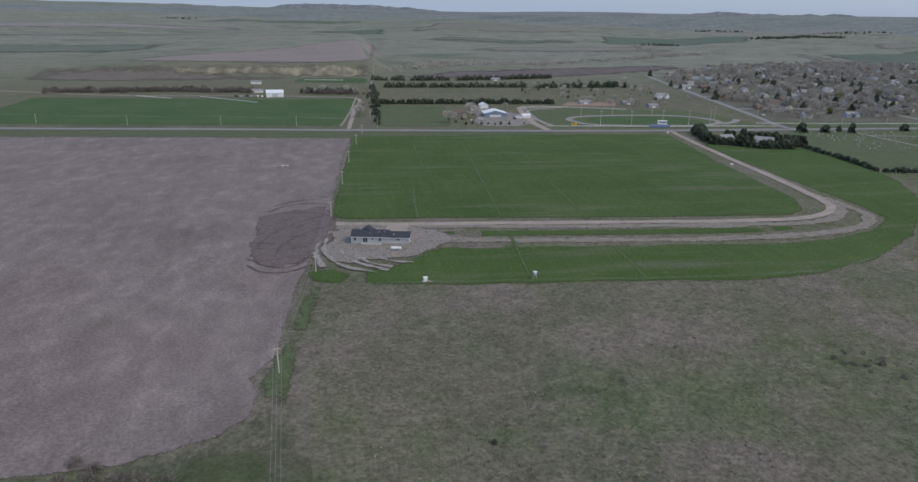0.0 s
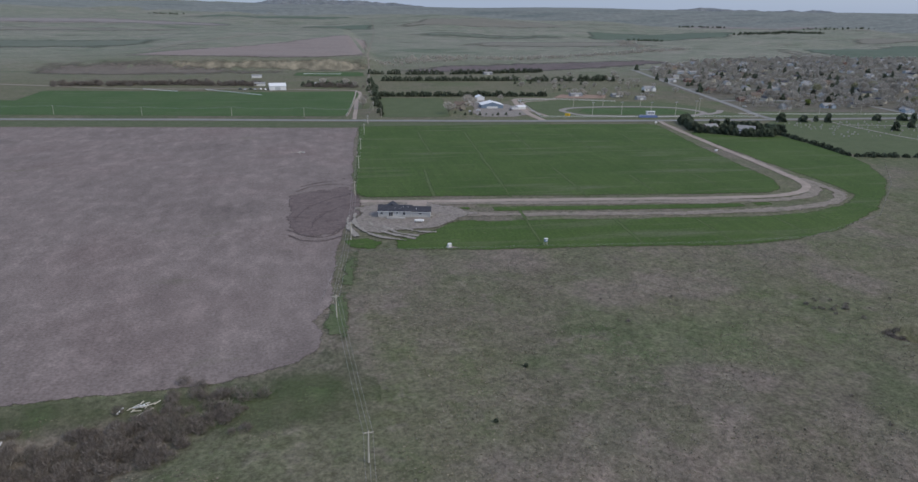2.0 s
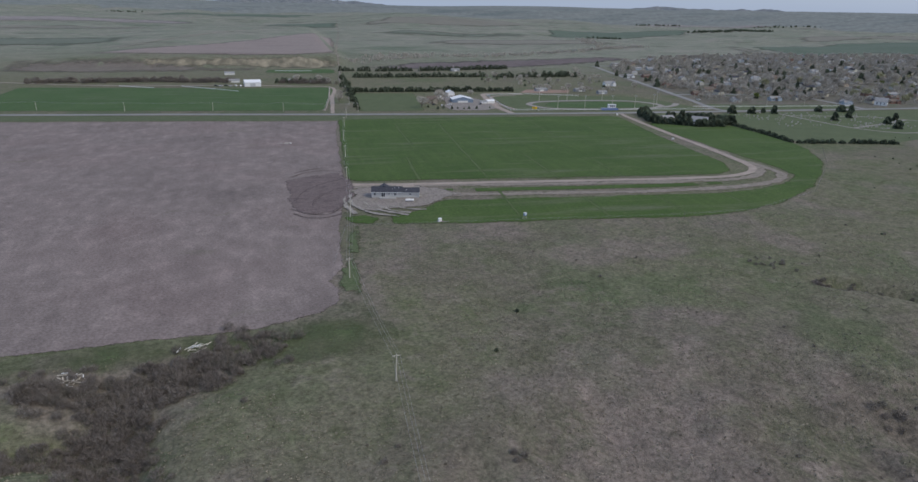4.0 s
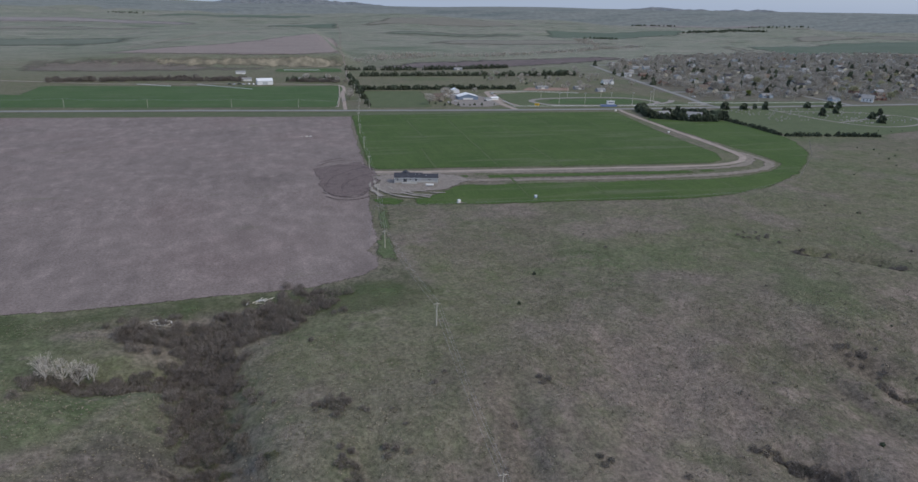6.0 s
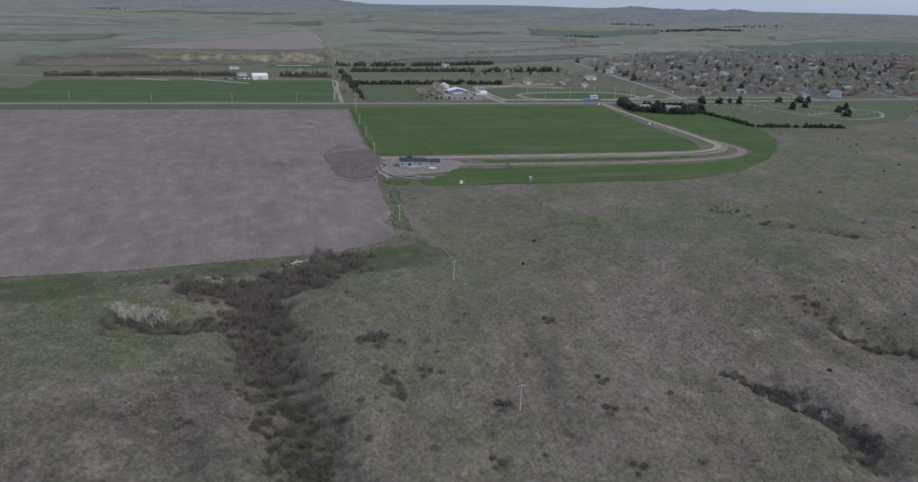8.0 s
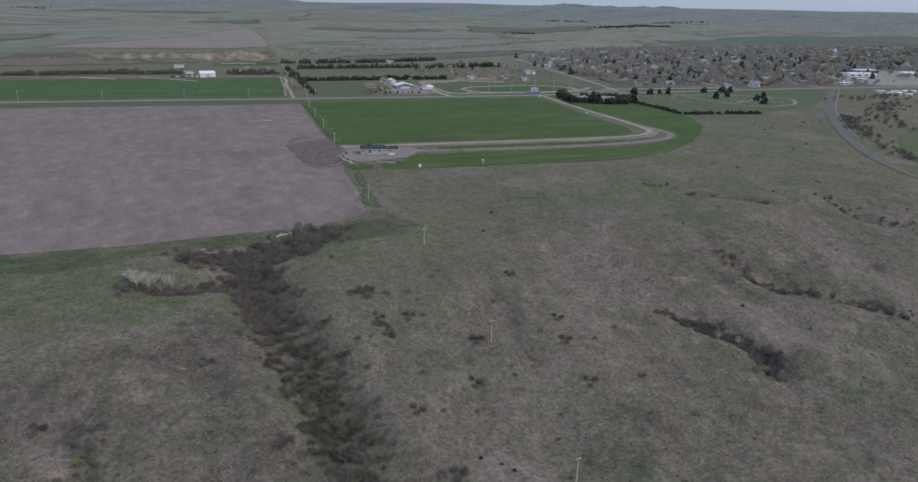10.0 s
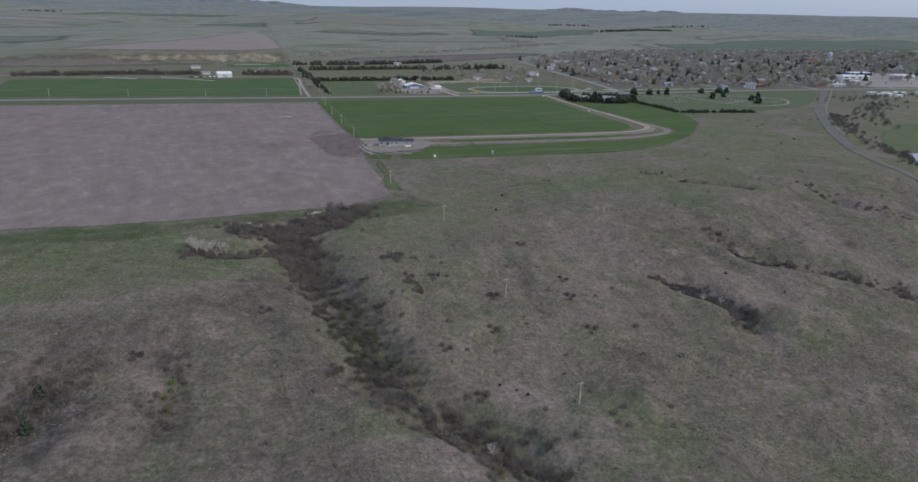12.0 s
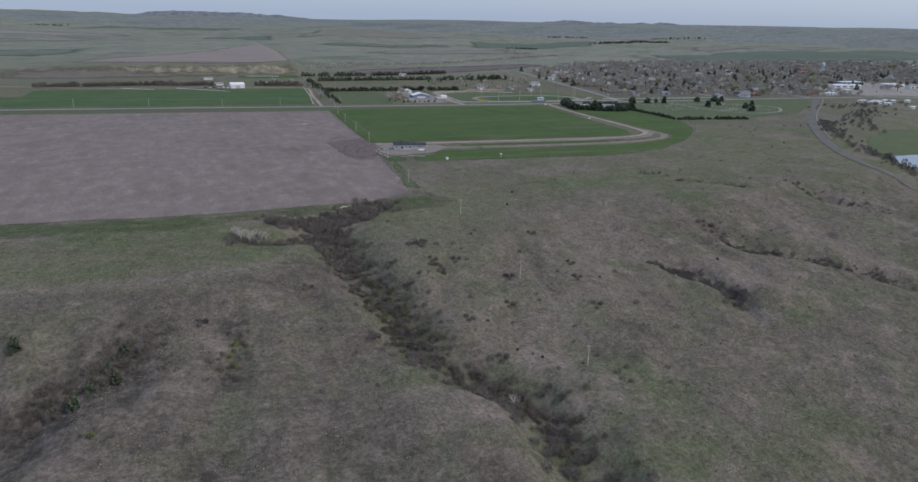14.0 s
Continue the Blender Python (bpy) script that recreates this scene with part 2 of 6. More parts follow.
def pdist(x, y, pts):
    """Distance to a line of points, and the share of its length at the foot."""
    best, share, run = np.full(np.shape(x), 1e9), np.zeros(np.shape(x)), 0.0
    lengths = [math.dist(p, q) for p, q in zip(pts, pts[1:])]
    for p, q, l in zip(pts, pts[1:], lengths):
        u = np.clip(((x - p[0]) * (q[0] - p[0]) + (y - p[1]) * (q[1] - p[1])) / l ** 2, 0, 1)
        d = np.hypot(x - p[0] - u * (q[0] - p[0]), y - p[1] - u * (q[1] - p[1]))
        share, best = np.where(d < best, (run + u * l) / sum(lengths), share), np.minimum(best, d)
        run += l
    return best, share


RAVINE = [(-60, 122), (-86, 110), (-86, 92), (-84, 62), (-80, 36), (-76, 8), (-75, -12), (-66, -29), (-53, -40), (-47, -56), (-47, -82), (-44, -110), (-38, -180)]
RAVINE_ARM = [(-130, 93), (-113, 91), (-98, 92), (-86, 94)]
GULLY_EAST = [(61, 31), (72, 24), (81, 13), (84, -1), (78, -18), (75, -34)]
GULLY_FAR = [(120, 74), (127, 50), (140, 36), (155, 25), (176, 4), (195, -20), (220, -60)]
SCARP = [(162, 142), (178, 134), (188, 123), (197, 112)]
SCARP_FAR = [(240, 112), (254, 86), (275, 60)]
SWALE = [(-164, 8), (-178, -4), (-190, -10), (-202, -22), (-215, -70)]
SWALE_MID = [(-134, 14), (-139, -7), (-145, -28), (-150, -70)]
# broad hollows and swells: middle, reach, rise
SWELLS = [(-34, -14, 30, -9.5), (-14, -40, 34, -3.0), (-104, -12, 18, -4.0), (-106, 46, 22, -3.2), (96, -10, 24, 2.5), (-140, 48, 26, 1.2), (-62, -16, 16, 2.0), (-10, 52, 20, 1.6)]
# line, half width, depth
GULLIES = [(RAVINE, 14.0, 8.5), (RAVINE_ARM, 8.0, 4.5), (GULLY_EAST, 6.0, 5.0), (GULLY_FAR, 8.0, 4.0), (SCARP, 4.0, 5.0), (SCARP_FAR, 5.0, 4.2), (SWALE, 12.0, 5.0), (SWALE_MID, 8.0, 2.5)]
GULLIES += [(rill, 4.0, 1.9) for rill in ([(14, 74), (22, 56), (27, 30)], [(28, 42), (36, 14), (38, -20)], [(0, 66), (-4, 40), (-8, 8)], [(-40, 52), (-48, 30), (-62, 8)], [(-112, 40), (-104, 14), (-92, -6)], [(100, 70), (108, 40), (112, 5)])]


def height(x, y):
    x, y = np.asarray(x, float), np.asarray(y, float)
    edge = np.interp(x, [-300, -212, -173, -150, -119, -104, -80, -30, 40, 120, 250, 500], [52, 48, 43, 42, 50, 58, 52, 60, 100, 105, 130, 150])
    down = np.maximum(0, edge - y)
    soft = np.interp(x, [-110, -60], [7, 16])
    down = np.where(down < soft, down * down / (2 * soft), down - soft / 2)
    hills = np.minimum(1, down / 25)
    z = 8.7 - 8.7 * sstep(230, 600, y) - np.minimum(0.155 * down, 34 + 0.01 * down)
    reach = np.hypot(x + 60, y + 100)
    far = np.maximum(0, reach - 1100)
    z = z + 0.0158 * far * sstep(1100, 1600, reach) - 0.0000004 * far * far
    z = z + sstep(1400, 2400, reach) * 26 * fbm(x, y, 620, 4, 3)
    z = z + hills * (6.0 * fbm(x, y, 58, 5, 1) + 0.9 * fbm(x, y, 9, 3, 9)) + 0.5 * fbm(x, y, 40, 2, 5) * (1 - sstep(150, 260, y))
    lumps = np.abs(fbm(x, y, 21, 3, 71)) + 0.5 * np.abs(fbm(x, y, 8, 2, 73))
    z = z + hills * (2.4 * lumps - 0.6)
    for sx, sy, reach_of, rise in SWELLS:
        z = z + rise * np.exp(-((x - sx) ** 2 + (y - sy) ** 2) / reach_of ** 2)
    z = z + sstep(1900, 2700, reach) * (9 * np.abs(fbm(x, y, 260, 4, 75)) - 5)
    # the eroded bluff under the hill field
    rib = 10 * fbm(x, y * 0.3, 26, 4, 27)
    z = z + 15 * sstep(1095, 1190, y + rib - 0.05 * x) * sstep(105, 60, x) * (0.35 + 0.65 * sstep(-420, -230, x)) * sstep(2600, 1700, y)
    # the river valley to the south-east
    z = z - 14 * sstep(0, 160, 0.55 * (x - 395) - 0.83 * (y - 230)) * sstep(260, 420, x)
    for pts, wide, deep in GULLIES:
        d, share = pdist(x, y, pts)
        z = z - deep * np.minimum(1, 0.15 + 4 * share) * np.minimum(1, 0.2 + 3 * (1 - share)) * np.exp(-(d * (1 + 0.35 * fbm(x, y, 14, 2, 77)) / wide) ** 2.2)
    return z


def h(x, y):
    return float(height(x, y))


def lines(*spans):
    """Grid lines: (from, to, step) end to end."""
    out = []
    for a, b, s in spans:
        out += list(np.arange(a, b, s))
    return np.array(out + [spans[-1][1]])


def mesh_of(name, verts, faces, material=None, smooth=False):
    me = bpy.data.meshes.new(name)
    me.from_pydata([tuple(map(float, v)) for v in verts], [], [tuple(f) for f in faces])
    if smooth:
        me.polygons.foreach_set("use_smooth", [True] * len(me.polygons))
    if material:
        me.materials.append(material)
    me.update()
    return me


def build_ground():
    xs = lines((-9000, -4000, 500), (-4000, -1200, 140), (-1200, -300, 20), (-300, 260, 2.5), (260, 1000, 9), (1000, 2600, 40), (2600, 5000, 160), (5000, 9000, 500))
    ys = lines((-6000, -1000, 250), (-1000, -130, 30), (-130, 190, 2.5), (190, 1000, 9), (1000, 2600, 20), (2600, 4700, 70), (4700, 6500, 300))
    gx, gy = np.meshgrid(xs, ys)
    z = height(gx, gy)
    nx, ny = len(xs), len(ys)
    me = bpy.data.meshes.new("ground")
    co = np.stack([gx, gy, z], -1).reshape(-1, 3)
    i = np.arange((nx - 1) * (ny - 1))
    a = (i // (nx - 1)) * nx + i % (nx - 1)
    quads = np.stack([a, a + 1, a + nx + 1, a + nx], -1)
    me.vertices.add(len(co))
    me.vertices.foreach_set("co", co.ravel())
    me.loops.add(quads.size)
    me.loops.foreach_set("vertex_index", quads.ravel())
    me.polygons.add(len(quads))
    me.polygons.foreach_set("loop_start", np.arange(0, quads.size, 4))
    me.polygons.foreach_set("use_smooth", np.ones(len(quads), bool))
    me.update(calc_edges=True)
    x, y = co[:, 0], co[:, 1]
    edge = np.interp(x, [-260, -100, -30, 40, 120, 250, 500], [35, 35, 60, 100, 105, 130, 150])
    dry = sstep(50, -40, y - edge + 60 * fbm(x, y, 70, 3, 11)) * (y < 600) * 0.9 + sstep(0.05, 0.3, fbm(x, y, 90, 4, 12)) * 0.5
    west = sstep(-60, -110, x) * sstep(30, 60, y) * (y < 200)
    lush = 0.6 * west * sstep(-0.2, 0.25, fbm(x, y, 40, 4, 14)) + 0.55 * sstep(0.10, 0.42, fbm(x, y, 48, 4, 13)) + 0.6 * sstep(900, 1800, y) * sstep(-0.1, 0.25, fbm(x, y, 420, 4, 16))
    lush = lush + 0.9 * sstep(18, 4, np.hypot((x + 42) / 1.5, y - 138))
    worn = 0.6 * sstep(0.10, 0.36, fbm(x, y, 34, 5, 15)) * (y < 620)
    worn = worn + 0.75 * sstep(-0.2, 0.2, fbm(x, y, 22, 4, 18)) * (np.exp(-((x + 6) / 38) ** 2 - ((y - 8) / 24) ** 2) + np.exp(-((x + 31) / 13) ** 2 - ((y + 31) / 13) ** 2))
    for pts, wide, deep in GULLIES[:1] + GULLIES[6:8]:
        d, share = pdist(x, y, pts)
        lush = lush + 0.6 * np.exp(-(d / (0.5 * wide)) ** 2) * (y < 90) * sstep(-0.2, 0.2, fbm(x, y, 16, 3, 23))
        worn = worn + 0.45 * np.exp(-((d - 1.5 * wide) / 9) ** 2) * (y < 60) * sstep(-0.1, 0.2, fbm(x, y, 20, 3, 19))
    crest = np.interp(x, [-300, -212, -173, -146, -119, -96], [56, 49, 44, 43, 54, 84])
    slope = sstep(4, -8, y - crest + 5 * fbm(x, y, 12, 3, 21)) * sstep(-84, -96, x)
    dry, lush = np.maximum(dry, slope), lush * (1 - 0.75 * slope)
    d, share = pdist(x, y, RAVINE)
    # Pale crest band: worn soil, with the lit edge's brightness painted in.
    lip = np.exp(-((y - crest - 3) / 5) ** 2) * sstep(-96, -106, x) * (x > -330)
    worn, lush = worn + 0.7 * lip, lush * (1 - 0.8 * lip)
    worn = worn + 0.38 * sstep(-0.3, 0.2, fbm(x, y, 20, 4, 34)) * np.exp(-((x + 8) / 60) ** 2 - ((y - 18) / 50) ** 2)
    # Scrub on the slope and ravine floor, darkened as painted shade too.
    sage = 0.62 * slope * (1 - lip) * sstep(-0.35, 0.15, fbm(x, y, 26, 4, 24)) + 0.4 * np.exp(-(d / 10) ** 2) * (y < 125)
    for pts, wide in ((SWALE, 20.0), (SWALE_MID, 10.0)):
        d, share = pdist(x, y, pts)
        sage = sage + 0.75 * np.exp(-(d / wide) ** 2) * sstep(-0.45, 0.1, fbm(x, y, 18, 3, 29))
        lush = lush + 0.35 * np.exp(-(d / wide) ** 2) * sstep(-0.1, 0.25, fbm(x, y, 14, 3, 30))
    # "plain" brings in the dry-grass and painted haze tint with distance.
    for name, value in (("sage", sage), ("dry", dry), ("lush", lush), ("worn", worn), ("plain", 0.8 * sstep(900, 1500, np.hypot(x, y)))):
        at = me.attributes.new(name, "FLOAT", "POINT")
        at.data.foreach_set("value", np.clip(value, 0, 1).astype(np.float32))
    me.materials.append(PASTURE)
    return tagged(new("ground", me), "rolling olive and tan prairie pasture with worn patches", "ground", kind="structure")


ground = build_ground()


def wander(pts, step, sway, closed=True, seed=0):
    """Points along an outline at even steps, moved about a little."""
    out = []
    ring = list(zip(pts, pts[1:] + pts[:1])) if closed else list(zip(pts, pts[1:]))
    for p, q in ring:
        n = max(1, int(math.dist(p, q) / step))
        for k in range(n):
            out.append((p[0] + (q[0] - p[0]) * k / n, p[1] + (q[1] - p[1]) * k / n))
    if not closed:
        out.append(pts[-1])
    a = np.array(out)
    if sway:
        a = a + np.stack([fbm(a[:, 0], a[:, 1], 18, 3, 40 + seed), fbm(a[:, 0], a[:, 1], 18, 3, 60 + seed)], -1) * 2 * sway
    return a


def inside(px, py, ring):
    hit = np.zeros(px.shape, bool)
    for (x0, y0), (x1, y1) in zip(ring, np.roll(ring, -1, 0)):
        cross = ((y0 > py) != (y1 > py)) & (px < (x1 - x0) * (py - y0) / (y1 - y0 + 1e-12) + x0)
        hit ^= cross
    return hit


def drape(name, pts, material, cell=9.0, lift=0.15, sway=0.6, label="", category="field", seed=0, edge=None):
    """A patch of land laid over the ground within an outline."""
    from_edge = edge or cell * 0.6
    ring = wander(pts, from_edge, sway, True, seed)
    lo, hi = ring.min(0), ring.max(0)
    gx, gy = np.meshgrid(np.arange(lo[0], hi[0], cell), np.arange(lo[1], hi[1], cell))
    gx, gy = gx.ravel() + 0.17, gy.ravel() + 0.23
    keep = inside(gx, gy, ring)
    d = np.min(np.hypot(gx[keep][:, None] - ring[None, :, 0], gy[keep][:, None] - ring[None, :, 1]), 1) if keep.any() else np.zeros(0)
    free = np.stack([gx[keep], gy[keep]], -1)[d > cell * 0.3]
    both = [Vector(p) for p in ring] + [Vector(p) for p in free]
    from_2d = geometry.delaunay_2d_cdt(both, [], [list(range(len(ring)))], 1, 1e-4)
    v = np.array([tuple(p) for p in from_2d[0]])
    z = height(v[:, 0], v[:, 1]) + lift
    rim = np.array([np.min(np.hypot(p[0] - ring[:, 0], p[1] - ring[:, 1])) for p in v])
    rim[:len(ring)] = 0
    me = mesh_of(name, np.column_stack([v, z]), from_2d[2], material, True)
    if sum(p.normal.z for p in me.polygons) < 0:
        me.flip_normals()
    me.attributes.new("rim", "FLOAT", "POINT").data.foreach_set("value", rim.astype(np.float32))
    return tagged(new(name, me), label, category, kind="structure")


def smooth_line(pts, step=4.0):
    """A smooth curve through points."""
    p = [Vector(q) for q in pts]
    p = [2 * p[0] - p[1]] + p + [2 * p[-1] - p[-2]]
    out = []
    for a, b, c, d in zip(p, p[1:], p[2:], p[3:]):
        n = max(2, int((c - b).length / step))
        for k in range(n):
            t = k / n
            out.append(0.5 * ((2 * b) + (c - a) * t + (2 * a - 5 * b + 4 * c - d) * t * t + (3 * b - a - 3 * c + d) * t ** 3))
    return out + [p[-2]]


def ribbon(name, pts, width, material, lift=0.22, label="", category="road", step=4.0, sway=0.25, seed=0, kind="structure", curved=True):
    """A road laid over the ground along a line."""
    c = smooth_line(pts, step) if curved else [Vector(q) for q in wander(pts, step, 0, False)]
    n = len(c)
    verts, faces, rim, cols = [], [], [], 5
    for i, p in enumerate(c):
        t = (c[min(n - 1, i + 1)] - c[max(0, i - 1)]).normalized()
        side = Vector((-t.y, t.x))
        w = width if isinstance(width, (int, float)) else width[0] + (width[1] - width[0]) * i / (n - 1)
        wl = w / 2 + sway * 2 * float(fbm(i * 1.7, 3.0, 9, 3, seed))
        wr = w / 2 + sway * 2 * float(fbm(i * 1.7, 90.0, 9, 3, seed))
        for k in range(cols):
            u = k / (cols - 1)
            q = p + side * (wl * (1 - u) - wr * u)
            rim.append((wl + wr) * min(u, 1 - u))
            verts.append((q.x, q.y))
        if i:
            for k in range(cols - 1):
                a = (i - 1) * cols + k
                faces.append((a, a + cols, a + cols + 1, a + 1))
    v = np.array(verts)
    me = mesh_of(name, np.column_stack([v, height(v[:, 0], v[:, 1]) + lift]), faces, material, True)
    if sum(f.normal.z for f in me.polygons) < 0:
        me.flip_normals()
    me.attributes.new("rim", "FLOAT", "POINT").data.foreach_set("value", np.array(rim, np.float32))
    return tagged(new(name, me), label, category, kind=kind)


# ---- fields, roads and yards ----
drape("ploughed_field", [(-24, 153), (-22, 168), (-25, 176), (-19, 192), (-15, 233), (-10, 275), (-4, 327), (1, 405), (10, 526), (16, 586), (-57, 593), (-174, 603), (-265, 611), (-520, 632), (-900, 665), (-900, 190), (-420, 155), (-235, 146), (-183, 142), (-128, 137), (-90, 141), (-50, 142)], PLOUGHED, 12, 0.15, 0.9, "broad brown-mauve ploughed field, bare and finely tilled", "field", 1, 5)
drape("turned_earth", [(-4, 362), (-12, 352), (-22, 350), (-38, 338), (-39, 318), (-37, 298), (-36, 270), (-27, 262), (-15, 268), (-6, 280), (-3, 298), (0, 327)], FRESH, 5, 0.30, 2.2, "dark freshly turned earth scraped across the ploughed field", "bare soil", 2, 2)
drape("crop_field", [(17, 594), (119, 594), (227, 592), (305, 588), (302, 560), (283, 463), (270, 382), (265, 345), (252, 320), (238, 311), (186, 314), (95, 323), (37, 329), (-3, 332), (2, 405), (9, 500), (15, 580)], CROP, 12, 0.19, 0.5, "dense young green crop field with faint wheel lines", "field", 3, 5)
drape("crop_strip", [(47, 305), (119, 299), (193, 293), (222, 292), (225, 286), (187, 284), (116, 290), (57, 296)], CROP_STRIP, 6, 0.15, 0.5, "narrow green crop strip between the dirt road and the track", "field", 4, 3)
drape("crop_field", [(-9, 270), (-13, 246), (-8, 244), (27, 239), (72, 235), (118, 231), (155, 227), (197, 229), (232, 243), (277, 271), (318, 310), (345, 343), (366, 380), (376, 406), (386, 460), (390, 512), (345, 516), (312, 545), (303, 480), (295, 400), (291, 345), (289, 322), (284, 300), (268, 286), (240, 273), (208, 268), (165, 270), (110, 275), (42, 281), (25, 262), (5, 254)], CROP, 9, 0.15, 1.2, "green crop field curving round the dirt road's bend", "field", 5, 4)
drape("meadow", [(-330, 775), (-330, 858), (-208, 851), (-84, 838), (33, 843), (30, 780), (8, 650), (-140, 662), (-300, 676), (-700, 712), (-700, 860), (-420, 868), (-350, 780)], CROP_FAR, 14, 0.15, 0.8, "level green hay meadow beside the highway", "field", 6, 7)
drape("verge", [(-900, 669), (-520, 636), (-265, 615), (16, 589), (305, 591), (306, 598), (180, 606), (20, 617), (-136, 632), (-281, 644), (-900, 697)], VERGE, 12, 0.12, 0.3, "mown green roadside verge along the highway", "verge", 7, 6)
drape("verge", [(-900, 712), (-281, 659), (-136, 648), (12, 634), (12, 645), (-136, 660), (-281, 673), (-900, 726)], VERGE, 12, 0.12, 0.3, "mown green roadside verge along the highway", "verge", 8, 6)
drape("paddock", [(42, 642), (50, 785), (128, 780), (112, 640)], LAWN, 12, 0.15, 0.6, "small green paddock behind a dark tree belt", "field", 9, 5)
ribbon("highway", [(-1400, 740), (-700, 686), (-281, 651), (-136, 640), (20, 625), (178, 613), (317, 606), (480, 604), (640, 603), (806, 601), (974, 590), (1400, 570), (2400, 520)], 9.0, ASPHALT, 0.28, "grey two-lane asphalt highway", "road", 8, 0.1)
ribbon("dirt_road", [(-2, 324), (36, 319), (123, 311), (184, 305.5), (232, 304), (257, 311), (271, 323), (277, 337), (282, 362), (291, 419), (301, 487), (311, 560), (317, 603)], 6.0, DIRT, 0.26, "pale packed-dirt farm road round the crop field", "road", 3, 0.6, 1)
ribbon("earth_track", [(43, 292), (112, 283), (168, 278), (213, 277), (240, 281), (262, 289), (276, 300), (282, 314), (282, 345)], 8.5, TRACK, 0.20, "wide worn earth track beside the dirt road", "track", 3, 1.3, 2)
ribbon("earth_track", [(0, 318), (60, 312), (130, 304), (215, 297), (248, 300), (270, 314), (279, 335), (284, 365), (294, 425)], 9.0, TRACK, 0.18, "rutted bare earth along the dirt road's edge", "track", 3, 1.4, 3)
drape("building_spoil", [(-8, 312), (7, 318), (24, 316), (27, 319), (34, 318), (40, 311), (52, 299), (60, 291), (48, 283), (36, 275), (26, 268), (12, 266), (2, 266), (-7, 272), (-8, 290), (-4, 300)], SPOIL, 3, 0.32, 2.4, "churned grey spoil and rubble round the new house", "bare soil", 10, 1.6)
for k, arc in enumerate([[(-4, 300), (-5, 284), (0, 266), (7, 258), (18, 252)], [(1, 284), (4, 270), (12, 261), (20, 255)], [(7, 276), (13, 265), (22, 259)], [(-8, 296), (-9, 280), (-5, 262)], [(14, 274), (22, 266), (31, 264)]]):
    ribbon("spoil_ridge", arc, 2.8, SPOIL_PALE, 0.45, "pale curved windrow of scraped clay beside the house", "bare soil", 1.5, 1.3, 20 + k)
RUT = surface("dark tyre ruts", [(0.090, 0.069, 0.067), (0.135, 0.106, 0.103)], 3, 0.8, 0.4, fade=0.9)
for k, arc in enumerate([[(-2, 360), (-12, 366), (-24, 362), (-34, 350)], [(0, 366), (-10, 374), (-22, 370), (-32, 360)], [(-2, 372), (-8, 382), (-18, 380)], [(-36, 268), (-30, 260), (-20, 258), (-12, 264)], [(-37, 276), (-28, 266), (-20, 264), (-14, 270), (-10, 282)], [(-4, 340), (-16, 330), (-28, 312), (-34, 290)], [(-2, 322), (-12, 312), (-22, 296), (-26, 276)], [(0, 334), (-10, 345), (-26, 346)]]):
    ribbon("wheel_rut", arc, 1.5, RUT, 0.34, "dark curved tyre rut in the turned earth", "track", 2, 0.6, 90 + k)
drape("drive_apron", [(25, 321), (36, 321), (33, 303), (22, 304)], DIRT, 4, 0.42, 0.6, "pale packed-dirt apron behind the house", "driveway", 11, 2)
LINE = surface("thin pale crop line", [(0.082, 0.112, 0.044), (0.066, 0.100, 0.032)], 8, 1, 0.3, fade=1.2)
for k, (p, q) in enumerate([((107, 557), (83, 322)), ((80, 294), (75, 244)), ((134, 398), (127, 318)), ((123, 273), (120, 235)), ((176, 369), (169, 316)), ((165, 267), (163, 231)), ((221, 380), (217, 335)), ((47, 403), (41, 330)), ((207, 266), (207, 237)), ((60, 450), (66, 560)), ((150, 560), (140, 450)), ((200, 560), (190, 470)), ((245, 540), (232, 440))]):
    ribbon("crop_line", [p, q], 2.6, LINE, 0.24, "faint pale wheel line through the young crop", "track", 6, 0.5, 40 + k, curved=False)
drape("field_corner_grass", [(-24, 174), (-18, 192), (-12, 240), (-8, 244), (-5, 238), (-7, 222), (-11, 190), (-13, 172), (-16, 160), (-22, 166)], surface("rank green grass", [(0.068, 0.098, 0.040), (0.108, 0.124, 0.068)], 5, 0.8, 0.45, fade=5), 4, 0.28, 1.0, "strip of rank green grass under the power line", "grass", 12, 2)
drape("field_margin", [(-24, 153), (-50, 143), (-90, 142), (-128, 138), (-183, 143), (-235, 147), (-330, 152), (-330, 120), (-235, 122), (-183, 116), (-128, 118), (-104, 124), (-70, 128), (-50, 118), (-24, 106), (-8, 114), (-8, 150), (-14, 168)], surface("margin grass", [(0.070, 0.098, 0.040), (0.112, 0.126, 0.068)], 7, 0.9, 0.5, fade=22), 4, 0.13, 2.5, "green grassy margin below the ploughed field", "grass", 13, 2.5)
ribbon("farm_lane", [(15, 632), (20, 690), (26, 760), (33, 815), (28, 848), (-10, 858), (-87, 869), (-245, 874), (-420, 925), (-800, 1000)], 5.0, DIRT, 0.26, "pale gravel farm lane past the barn", "road", 6, 0.4, 5)
ribbon("field_path", [(9, 651), (20, 735), (30, 843)], 2.0, DIRT, 0.24, "narrow pale path along the meadow's edge", "path", 6, 0.3, 6)
ribbon("ridge_lane", [(45, 830), (52, 950), (66, 1090), (80, 1290), (110, 1600), (165, 2160), (230, 3000)], 4.5, TRACK, 0.3, "straight pale section lane running north", "road", 12, 0.3, 7)

